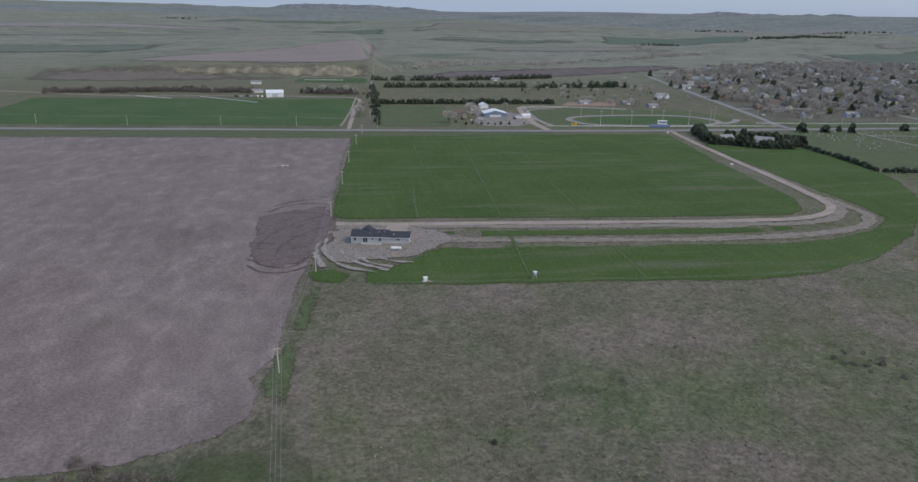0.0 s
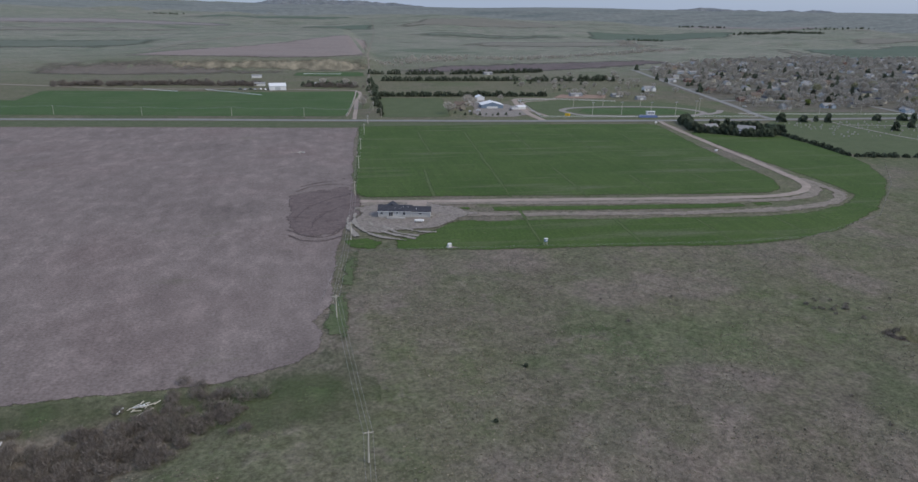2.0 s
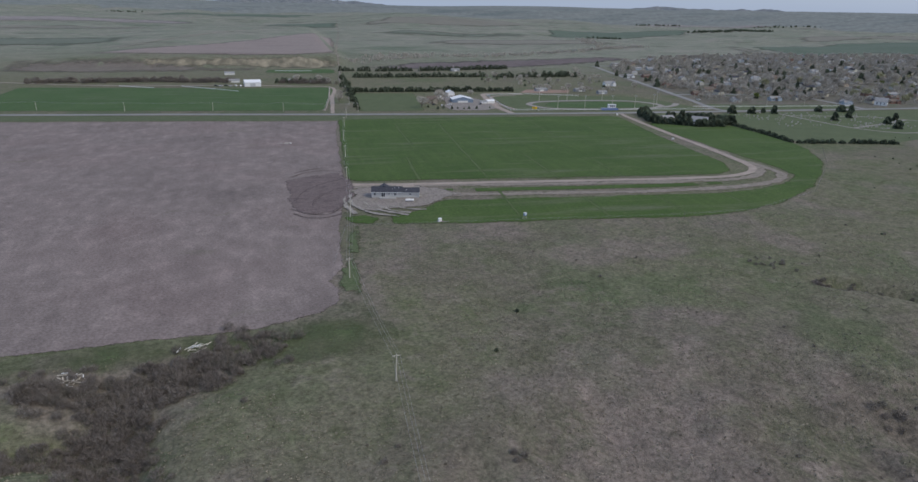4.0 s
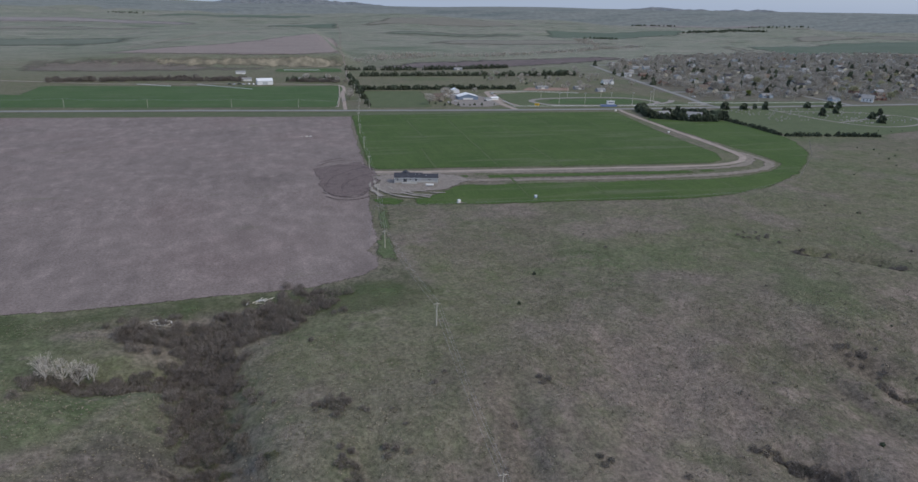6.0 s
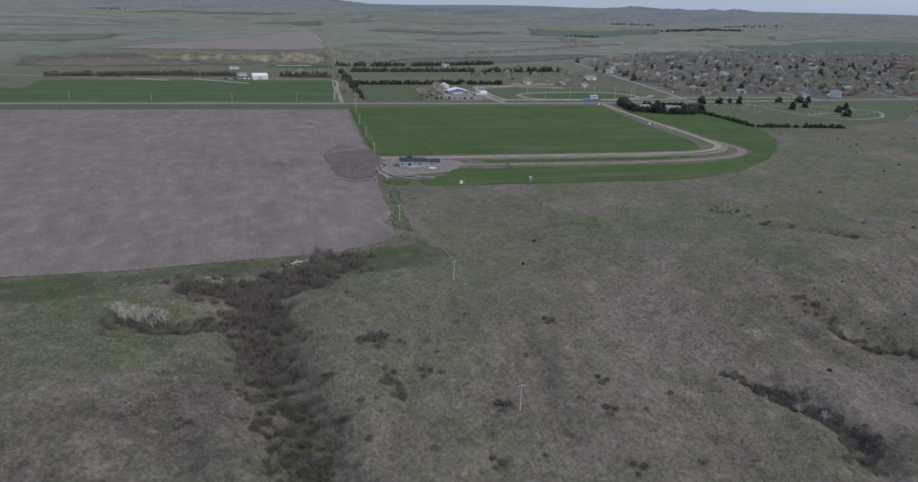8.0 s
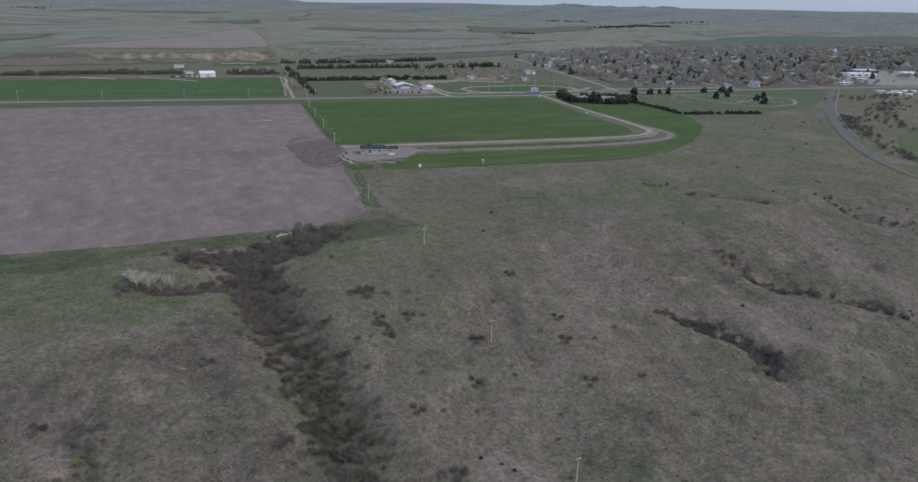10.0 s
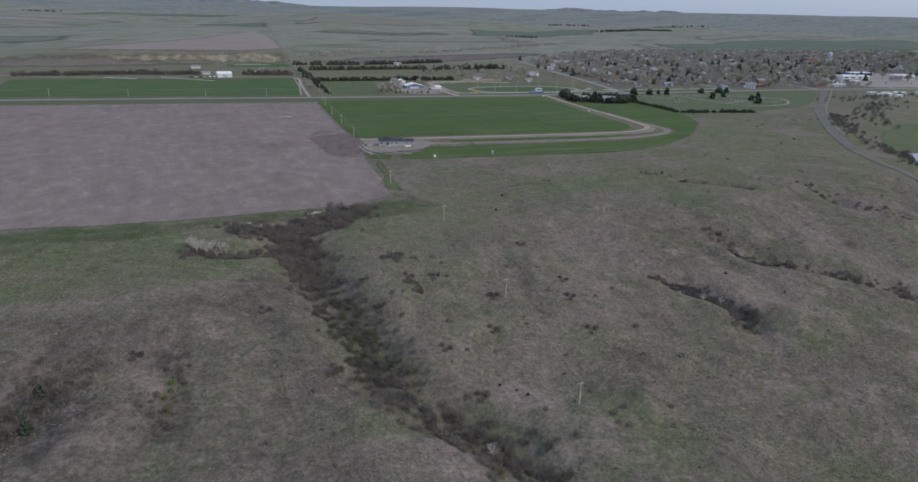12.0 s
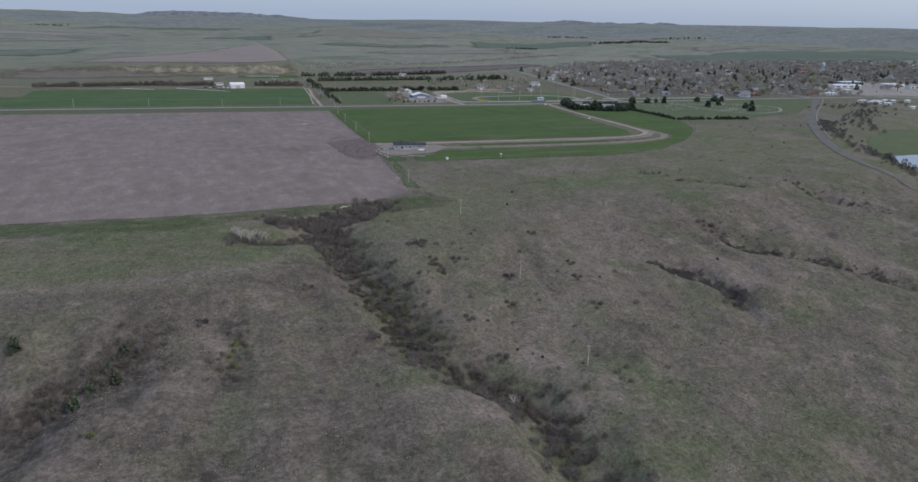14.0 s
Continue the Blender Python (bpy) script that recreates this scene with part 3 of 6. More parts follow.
# the show ground
ribbon("arena_lane", [(199, 616), (197, 650), (200, 690), (206, 735), (214, 765), (240, 772), (262, 758)], 8.0, DIRT, 0.27, "pale dirt lane into the show ground", "road", 4, 0.5, 8)
ribbon("arena_lane", [(212, 640), (205, 690), (216, 740), (250, 752)], 5.0, DIRT, 0.25, "narrow dirt loop beside the show ground", "road", 4, 0.4, 9)
drape("infield", [(256, 668), (264, 650), (320, 641), (366, 643), (380, 655), (366, 684), (320, 692), (270, 688)], CROP_FAR, 8, 0.2, 0.4, "green infield of the oval track", "lawn", 14, 4)
drape("arena_grass", [(207, 633), (300, 624), (400, 618), (440, 616), (420, 690), (392, 730), (260, 760), (216, 752)], LAWN, 10, 0.12, 0.8, "green grass round the oval track", "lawn", 15, 5)
ribbon("oval_track", [(240, 668), (250, 645), (280, 636), (319, 630), (365, 633), (390, 645), (396, 662), (380, 688), (340, 699), (290, 699), (256, 692), (241, 678), (240, 668)], 8.0, GRAVEL, 0.30, "pale gravel oval race track", "track", 4, 0.3, 10)
ribbon("track_apron", [(390, 640), (412, 652), (425, 668)], 8.0, GRAVEL, 0.24, "gravel turn-off beside the oval track", "track", 4, 0.4, 11)
YARD_DIRT = surface("grey yard dirt", [(0.19, 0.172, 0.158), (0.255, 0.232, 0.212)], 8, 1, 0.25, fade=3)
drape("yard", [(140, 640), (178, 638), (196, 650), (200, 690), (196, 720), (180, 752), (160, 764), (150, 740), (148, 700), (138, 668)], YARD_DIRT, 6, 0.2, 1.2, "pale gravel yard round the blue shed", "yard", 16, 3)
drape("corral", [(265, 775), (330, 770), (345, 800), (285, 806)], surface("red corral dirt", [(0.25, 0.17, 0.135), (0.31, 0.22, 0.175)], 10, 2, 0.2), 8, 0.2, 1.2, "reddish bare dirt corral", "yard", 17, 4)

# town roads
ribbon("town_road", [(455, 604), (447, 625), (462, 700), (484, 830), (510, 990), (530, 1120)], 8.0, ASPHALT, 0.26, "pale town road running in from the highway", "road", 6, 0.2, 12)
ribbon("side_road", [(806, 598), (795, 588), (700, 505), (624, 439), (564, 392), (503, 333), (454, 283), (420, 246), (385, 203), (362, 165), (352, 128), (350, 60)], 9.5, surface("gravelled road", [(0.108, 0.105, 0.094), (0.148, 0.142, 0.128)], 10, 1, 0.2), 0.28, "wide grey road curving down past the pasture", "road", 5, 0.5, 13)
ribbon("pavement", [(814, 590), (703, 498), (568, 386), (457, 277), (425, 241)], 1.6, GRAVEL, 0.40, "pale gravel shoulder along the side road", "pavement", 6, 0.2, 14)
for k, (p, q) in enumerate([((640, 606), (650, 1240)), ((800, 604), (815, 1290)), ((960, 594), (980, 1300)), ((1130, 585), (1150, 1290)), ((1320, 575), (1340, 1270)), ((470, 745), (1500, 700)), ((486, 860), (1500, 820)), ((510, 985), (1500, 950)), ((540, 1120), (1500, 1090))]):
    ribbon("street", [p, q], 8.0, ASPHALT, 0.22, "pale grey residential street between trees", "road", 12, 0.3, 60 + k, curved=False)
drape("town_ground", [(452, 660), (640, 612), (980, 600), (1400, 580), (1700, 640), (1700, 1090), (1360, 1290), (1100, 1330), (800, 1275), (560, 1130), (480, 900)], surface("patchy town lawns", [(0.095, 0.092, 0.062), (0.135, 0.122, 0.10), (0.075, 0.092, 0.045)], 22, 4, 0.4), 20, 0.12, 6, "patchy lawns and yards of the small town", "lawn", 18, 10)
drape("ball_field", [(452, 612), (640, 609), (640, 640), (500, 650), (456, 662)], LAWN, 10, 0.2, 0.8, "open mown green beside the highway", "lawn", 19, 5)
drape("lot", [(930, 610), (1230, 592), (1240, 740), (1120, 780), (980, 770), (930, 700)], GRAVEL, 14, 0.2, 2.0, "pale gravel commercial lots", "yard", 20, 7)

# cemetery
drape("cemetery_lawn", [(400, 566), (440, 596), (560, 594), (700, 592), (780, 590), (690, 510), (600, 440), (540, 418), (468, 397), (425, 407), (385, 416)], LAWN, 10, 0.16, 0.8, "green cemetery lawn with scattered stones", "lawn", 21, 4)
for k, way in enumerate([[(500, 594), (502, 540), (505, 480), (524, 446), (560, 447), (590, 462), (622, 500), (610, 530), (586, 549), (540, 560), (502, 566)], [(505, 480), (560, 500), (612, 522)]]):
    ribbon("cemetery_drive", way, 4.0, GRAVEL, 0.3, "pale gravel cemetery drive", "path", 4, 0.2, 70 + k)

# the country beyond
drape("hill_field", [(-330, 1215), (-260, 1260), (-180, 1330), (-80, 1440), (20, 1640), (117, 1850), (106, 1620), (88, 1400), (70, 1205), (0, 1172), (-57, 1165), (-148, 1168), (-251, 1172)], RIDGE_SOIL, 18, 0.5, 3, "brown bare field on the rising hill", "field", 22, 10)
drape("eroded_bank", [(-240, 1145), (-170, 1154), (-102, 1158), (-21, 1162), (64, 1175), (64, 1098), (20, 1084), (-30, 1090), (-94, 1105), (-181, 1100), (-240, 1098)], BANK, 7, 0.4, 6, "yellowish eroded earth bank below the hill field", "bank", 23, 5)
drape("brown_slope", [(-420, 1150), (-240, 1150), (-150, 1110), (-70, 1098), (-60, 1060), (-160, 1040), (-300, 1020), (-420, 1030)], BROWN_SLOPE, 16, 0.35, 8, "dull brown grassy slope under the bluff", "bank", 51, 9)
drape("scrub_flat", [(90, 1085), (200, 1180), (400, 1230), (622, 1275), (680, 1215), (520, 1150), (374, 1098), (200, 1075)], DARK_FLAT, 18, 0.4, 8, "dark reddish scrubby flat", "field", 24, 9)
drape("valley_meadow", [(-52, 1020), (-46, 1072), (56, 1078), (54, 1016)], CROP_FAR, 12, 0.3, 2, "small green valley meadow", "field", 25, 8)
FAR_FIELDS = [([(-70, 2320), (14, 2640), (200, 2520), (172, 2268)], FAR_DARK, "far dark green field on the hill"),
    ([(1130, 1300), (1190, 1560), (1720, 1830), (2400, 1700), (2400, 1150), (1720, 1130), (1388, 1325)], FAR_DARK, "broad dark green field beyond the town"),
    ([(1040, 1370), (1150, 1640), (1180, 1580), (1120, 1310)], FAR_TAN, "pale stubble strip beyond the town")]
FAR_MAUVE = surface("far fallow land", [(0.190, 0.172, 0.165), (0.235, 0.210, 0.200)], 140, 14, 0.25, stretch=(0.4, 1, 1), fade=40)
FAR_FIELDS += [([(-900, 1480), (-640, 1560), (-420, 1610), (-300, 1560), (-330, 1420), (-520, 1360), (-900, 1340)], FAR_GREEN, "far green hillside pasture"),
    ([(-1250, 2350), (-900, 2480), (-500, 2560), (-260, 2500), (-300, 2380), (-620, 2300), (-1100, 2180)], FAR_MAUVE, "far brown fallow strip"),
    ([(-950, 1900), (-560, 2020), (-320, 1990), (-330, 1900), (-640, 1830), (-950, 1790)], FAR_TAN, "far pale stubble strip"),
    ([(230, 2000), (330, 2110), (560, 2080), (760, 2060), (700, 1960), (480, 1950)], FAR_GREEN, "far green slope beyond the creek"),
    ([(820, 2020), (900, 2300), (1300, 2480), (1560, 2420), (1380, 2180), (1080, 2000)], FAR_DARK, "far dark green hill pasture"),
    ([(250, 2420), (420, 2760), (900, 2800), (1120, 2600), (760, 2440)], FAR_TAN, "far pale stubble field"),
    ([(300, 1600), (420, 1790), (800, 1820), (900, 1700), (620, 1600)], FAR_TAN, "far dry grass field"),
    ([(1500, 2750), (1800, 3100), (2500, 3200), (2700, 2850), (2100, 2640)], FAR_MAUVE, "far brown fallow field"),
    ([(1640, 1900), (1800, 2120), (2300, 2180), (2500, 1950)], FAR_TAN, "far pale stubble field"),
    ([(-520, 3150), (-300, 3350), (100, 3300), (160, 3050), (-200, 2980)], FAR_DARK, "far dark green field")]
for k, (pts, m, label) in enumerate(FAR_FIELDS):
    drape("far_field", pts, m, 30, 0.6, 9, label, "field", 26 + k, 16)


ribbon("far_lane", [(-1500, 2190), (-900, 2230), (-560, 2270), (-240, 2300), (60, 2330)], 7.0, DIRT, 1.2, "thin pale lane across the far plain", "road", 30, 0.6, 93)
ribbon("far_lane", [(-300, 1290), (-250, 1420), (-190, 1570), (-110, 1760), (-20, 1900)], 4.0, DIRT, 0.9, "pale trail climbing the far hill", "road", 20, 0.6, 94)


def hill_range(name, a0, a1, r, tops, material, label, depth=420.0, ragged=4.0, seed=0, base=40.0):
    """A range of far hills: bearings in degrees from north towards east, heights of its crest."""
    n, rows = 160, 9
    verts, faces = [], []
    for i in range(n):
        u = i / (n - 1)
        a = radians(a0 + (a1 - a0) * u)
        crest = np.interp(u, [k / (len(tops) - 1) for k in range(len(tops))], tops)
        crest += ragged * 2 * float(fbm(i * 3.0, 5.0, 26, 4, 80 + seed))
        for k in range(rows):
            v = k / (rows - 1)
            lift = sstep(0, 0.72, v) if v < 0.72 else 1.0
            rr = r - depth * (1 - v) + 60 * float(fbm(i * 2.0, k * 3.0, 20, 3, 84 + seed))
            x, y = -60 + rr * math.sin(a), -100 + rr * math.cos(a)
            low = min(base, h(x, y)) - 12
            verts.append((x, y, low + (crest - low) * float(lift) + (4 * float(fbm(x, y, 90, 3, 86)) if 0 < k < rows - 2 else 0)))
        if i:
            for k in range(rows - 1):
                p = (i - 1) * rows + k
                faces.append((p, p + rows, p + rows + 1, p + 1))
    me = mesh_of(name, verts, faces, material, True)
    if sum(f.normal.z for f in me.polygons) < 0:
        me.flip_normals()
    return tagged(new(name, me), label, "hills", kind="structure")


# Horizon ranges; their blue-grey comes from haze put into the base colour.
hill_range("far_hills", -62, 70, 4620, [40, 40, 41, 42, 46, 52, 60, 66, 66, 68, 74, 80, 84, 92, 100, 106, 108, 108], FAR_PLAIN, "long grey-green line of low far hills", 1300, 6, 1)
hill_range("mesa", -4.0, 9.5, 4660, [58, 84, 94, 92, 93, 90, 91, 88, 84, 76, 62], FAR_HAZE, "flat-topped blue-grey mesa on the horizon", 380, 4, 2)
hill_range("bluff", 27, 41, 4660, [70, 94, 100, 95, 93, 100, 96, 80], FAR_HAZE, "low wooded bluff on the horizon", 300, 5, 3)
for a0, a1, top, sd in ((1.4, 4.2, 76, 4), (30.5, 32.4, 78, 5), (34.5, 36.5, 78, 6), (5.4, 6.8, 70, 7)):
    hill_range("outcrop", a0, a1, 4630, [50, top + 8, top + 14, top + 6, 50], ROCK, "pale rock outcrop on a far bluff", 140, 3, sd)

# pond in the valley
WATER, wnt, wb = nodes("still pond water", 0.06, 0, 0.6)
wb.inputs["Base Color"].default_value = (0.12, 0.13, 0.14, 1)
bump(wnt, wb, grain(wnt, place(wnt), 2.0, 3), 0.05, 0.03)
drape("pond", [(398, 150), (425, 180), (470, 186), (500, 172), (470, 150), (420, 142)], WATER, 6, 0.45, 1.5, "small pale pond in the valley", "water", 37, 3)
drape("valley_grass", [(410, 190), (470, 240), (560, 290), (640, 300), (640, 180), (520, 130), (380, 120)], LAWN, 9, 0.16, 2, "green valley bottom round the pond", "grass", 38, 4)


# ---- things: helpers ----
def part(name, bm, material, parent=None, label=""):
    """One mesh from a bmesh, under a thing or a part."""
    me = bpy.data.meshes.new(name)
    bm.to_mesh(me)
    bm.free()
    me.materials.append(material)
    ob = new(name, me)
    ob.parent = parent
    return tagged(ob, label)


def thing(name, label, category, group=""):
    ob = new(name)
    ob.empty_display_size = 0.5
    return tagged(ob, label, category, group)


def box(x0, y0, z0, x1, y1, z1, bevel=0.0, bm=None):
    bm = bm or bmesh.new()
    r = bmesh.ops.create_cube(bm, size=1.0, matrix=Matrix.Translation(((x0 + x1) / 2, (y0 + y1) / 2, (z0 + z1) / 2)) @ Matrix.Diagonal((abs(x1 - x0), abs(y1 - y0), abs(z1 - z0), 1)))
    if bevel:
        es = {e for v in r["verts"] for e in v.link_edges}
        bmesh.ops.bevel(bm, geom=list(es), offset=bevel, segments=1, affect="EDGES")
    return bm


def rod(p, q, r0, r1=None, sides=8, bm=None):
    """A tapered round bar from p to q."""
    bm = bm or bmesh.new()
    p, q = Vector(p), Vector(q)
    d = q - p
    m = Matrix.Translation((p + q) / 2) @ d.to_track_quat("Z", "Y").to_matrix().to_4x4()
    bmesh.ops.create_cone(bm, cap_ends=True, segments=sides, radius1=r0, radius2=r0 if r1 is None else r1, depth=d.length, matrix=m)
    return bm


def prism(profile, y0, y1, bm=None):
    """A profile in x and z drawn along y."""
    bm = bm or bmesh.new()
    a = [bm.verts.new((x, y0, z)) for x, z in profile]
    b = [bm.verts.new((x, y1, z)) for x, z in profile]
    n = len(profile)
    bm.faces.new(a)
    bm.faces.new(b[::-1])
    for i in range(n):
        bm.faces.new((a[i], b[i], b[(i + 1) % n], a[(i + 1) % n]))
    bmesh.ops.recalc_face_normals(bm, faces=bm.faces)
    return bm


def turned(bm, m):
    bm.transform(m)
    return bm


PAINTS = {}


def paint(name, colour, rough=0.6, spread=0.12, fine=0.8):
    if name not in PAINTS:
        a = tuple(c * (1 - spread) for c in colour)
        PAINTS[name] = surface(name, [a, colour], 3.0, fine, 0.1, rough, 0.004)
    return PAINTS[name]


GLASS, gnt, gb = nodes("window glass", 0.08, 0, 0.7)
gb.inputs["Base Color"].default_value = (0.035, 0.04, 0.05, 1)
WOOD = surface("weathered pole wood", [(0.50, 0.46, 0.39), (0.60, 0.555, 0.48)], 0.5, 0.1, 0.3, stretch=(1, 1, 0.1), relief=0.01)
STEEL = surface("galvanised steel", [(0.42, 0.43, 0.44), (0.5, 0.51, 0.52)], 1, 0.2, 0.1, 0.45, 0, metal=0.7)
WHITE = paint("white paint", (0.78, 0.78, 0.77))
SHINGLE = surface("dark asphalt shingles", [(0.040, 0.043, 0.055), (0.062, 0.064, 0.078)], 1.2, 0.25, 0.25, 0.9, 0.02)
SIDING = surface("pale grey lap siding", [(0.40, 0.40, 0.40), (0.46, 0.46, 0.455)], 0.22, 0.1, 0.08, 0.6, 0.01, stretch=(0.02, 0.02, 1))
TRIM = paint("white trim", (0.74, 0.74, 0.73))
CONCRETE = surface("concrete", [(0.32, 0.31, 0.29), (0.40, 0.385, 0.36)], 1.5, 0.2, 0.15, 0.9, 0.01)


# ---- the new house ----
def window(parent, x, y, z, w, hgt, depth=0.12, mullion=True, side=-1, nested=True):
    f = part("window_frame", box(x - w / 2 - 0.12, y - depth, z - 0.12, x + w / 2 + 0.12, y + 0.02, z + hgt + 0.12, 0.02), TRIM, parent, "white window frame")
    part("pane", box(x - w / 2, y - depth - 0.015, z, x + w / 2, y - depth + 0.03, z + hgt), GLASS, f, "dark glass pane")
    if mullion:
        part("mullion", box(x - 0.035, y - depth - 0.04, z, x + 0.035, y - depth, z + hgt), TRIM, f)
    return f


def gable_roof(parent, x0, x1, y0, y1, z, rise, over, material, name="roof", thick=0.18, label=""):
    """A roof whose ridge runs along x."""
    mid, half = (y0 + y1) / 2, (y1 - y0) / 2 + over
    drop = rise * over / ((y1 - y0) / 2)
    prof = [(-half, z - drop), (0, z + rise), (half, z - drop), (half, z - drop + thick), (0, z + rise + thick * 1.2), (-half, z - drop + thick)]
    bm = prism(prof, x0 - over, x1 + over)
    bm.transform(Matrix.Translation((0, mid, 0)) @ Matrix(((0, 1, 0, 0), (1, 0, 0, 0), (0, 0, 1, 0), (0, 0, 0, 1))))
    bmesh.ops.recalc_face_normals(bm, faces=bm.faces)
    return part(name, bm, material, parent, label)


def walls_gabled(parent, x0, x1, y0, y1, z0, z1, rise, material, name="wall", label=""):
    mid, half = (y0 + y1) / 2, (y1 - y0) / 2
    bm = prism([(-half, z0), (half, z0), (half, z1), (0, z1 + rise), (-half, z1)], x0, x1)
    bm.transform(Matrix.Translation((0, mid, 0)) @ Matrix(((0, 1, 0, 0), (1, 0, 0, 0), (0, 0, 1, 0), (0, 0, 0, 1))))
    bmesh.ops.recalc_face_normals(bm, faces=bm.faces)
    return part(name, bm, material, parent, label)


def ranch_house():
    t = thing("house", "new grey ranch house with dark shingle roof and attached garage", "house")
    part("foundation", box(-0.1, -0.1, -1.2, 25.6, 8.6, 0.45), CONCRETE, t, "grey concrete foundation")
    walls_gabled(t, 0, 16.2, 0, 8.5, 0.4, 3.1, 1.9, SIDING, "main_wall")
    walls_gabled(t, 16.25, 25.5, 0.4, 8.1, 0.35, 2.85, 1.55, SIDING, "garage_wall")
    gable_roof(t, 0, 16.2, 0, 8.5, 3.15, 1.9, 0.45, SHINGLE, "main_roof")
    gable_roof(t, 16.75, 25.5, 0.4, 8.1, 2.9, 1.55, 0.4, SHINGLE, "garage_roof")
    cross = prism([(2.6, 3.2), (10.4, 3.2), (6.5, 5.75)], 3.6, 9.6)
    part("cross_gable", cross, SHINGLE, t, "dark shingled cross gable behind the ridge")
    part("fascia", box(-0.46, -0.50, 2.86, 16.66, -0.42, 3.10), TRIM, t, "white fascia board")
    part("fascia", box(16.7, -0.05, 2.62, 25.95, 0.03, 2.84), TRIM, t, "white fascia board")
    for x, s in ((0.0, -1), (25.42, 1)):
        part("corner_board", box(x - 0.06, -0.05, 0.4, x + 0.14, 0.45, 2.9), TRIM, t, "white corner board")
    for x, w, z, hg in ((1.6, 1.1, 1.35, 1.35), (9.2, 0.9, 1.75, 0.9), (12.6, 1.3, 1.25, 1.45), (20.6, 1.5, 1.55, 0.8)):
        window(t, x, 0.0 if x < 16 else 0.4, z, w, hg)
    d = part("sliding_door", box(5.0, -0.12, 0.5, 7.2, 0.02, 2.75, 0.03), TRIM, t, "white sliding patio door")
    for x in (5.12, 6.16):
        part("pane", box(x, -0.15, 0.62, x + 0.92, -0.10, 2.63), GLASS, d, "dark glass pane")
    deck = part("deck", box(4.2, -1.9, 0.25, 9.6, -0.12, 0.42, 0.02), SIDING, t, "grey raised deck")
    part("skirt", box(4.3, -1.85, -0.9, 9.5, -1.78, 0.24), SIDING, deck)
    part("landing", box(9.65, -1.4, -0.2, 13.2, -0.12, 0.16, 0.02), SIDING, t, "low grey landing")
    for x in (9.8, 12.9):
        part("post", box(x, -1.35, -0.9, x + 0.12, -1.23, -0.2), WOOD, t)
    for x in (12.2, 14.4):
        part("roof_vent", rod((x, 2.6, 4.3), (x, 2.6, 4.95), 0.14, 0.14, 8), STEEL, t, "small metal roof vent")
    for x in (8.0, 11.0, 18.5):
        part("roof_vent", box(x - 0.2, 2.0, 3.9 if x < 16 else 3.55, x + 0.2, 2.4, 4.3 if x < 16 else 3.95, 0.04), TRIM, t, "small white roof vent")
    part("garage_door", box(18.0, 8.10, 0.4, 23.4, 8.18, 2.7, 0.02), TRIM, t, "white garage door")
    part("side_step", box(25.55, 2.2, 0, 26.7, 3.8, 0.35, 0.02), CONCRETE, t, "concrete side step")
    return t


house_yaw = math.degrees(math.atan2(-4.6, 25.2))
ranch = ranch_house()
ranch.matrix_basis = pose(6.6, 290.6, h(18, 290) + 0.55, 0, 0, house_yaw)


def gas_tank():
    t = thing("gas_tank", "white horizontal propane tank on concrete feet", "tank")
    bm = rod((-2.0, 0, 0.95), (2.0, 0, 0.95), 0.6, 0.6, 16)
    for s in (-1, 1):
        bmesh.ops.create_uvsphere(bm, u_segments=16, v_segments=8, radius=0.6, matrix=Matrix.Translation((s * 2.0, 0, 0.95)) @ Matrix.Diagonal((0.55, 1, 1, 1)))
    part("shell", bm, WHITE, t)
    part("dome", rod((0, 0, 1.5), (0, 0, 1.72), 0.24, 0.2, 12), WHITE, t, "white valve dome")
    for x in (-1.3, 1.3):
        part("foot", box(x - 0.15, -0.5, -0.3, x + 0.15, 0.5, 0.45), CONCRETE, t)
    return t


gas_tank().matrix_basis = pose(25.2, 279.3, h(25, 279) + 0.4, 0, 0, house_yaw)


def pump_box():
    t = thing("pump_box", "small white utility box on rough ground by the fence", "utility box")
    part("cabinet", box(-0.75, -0.6, 0.0, 0.75, 0.6, 1.45, 0.05), WHITE, t)
    part("lid", box(-0.85, -0.7, 1.45, 0.85, 0.7, 1.58, 0.03), WHITE, t)
    part("slab", box(-1.3, -1.1, -0.3, 1.3, 1.1, 0.05), CONCRETE, t, "concrete slab")
    return t


pump_box().matrix_basis = pose(33, 242.5, h(33, 242.5) + 0.2, 0, 0, 12)
drape("worn_patch", [(30, 244.5), (36, 245), (38, 241), (34, 239.5), (29.5, 241)], SPOIL, 2, 0.35, 0.5, "rough bare patch round the utility box", "bare soil", 50, 1)


trough = thing("water_trough", "small white stock trough beside the dirt road", "trough")
part("basin", turned(rod((0, 0, -0.1), (0, 0, 0.9), 1.1, 1.15, 14), Matrix.Diagonal((1.0, 0.75, 1.0, 1.0))), WHITE, trough)
part("rim", turned(rod((0, 0, 0.9), (0, 0, 1.0), 1.25, 1.25, 14), Matrix.Diagonal((1.0, 0.75, 1.0, 1.0))), WHITE, trough)
trough.matrix_basis = pose(285, 446, h(285, 446) + 0.2, 0, 0, 20)


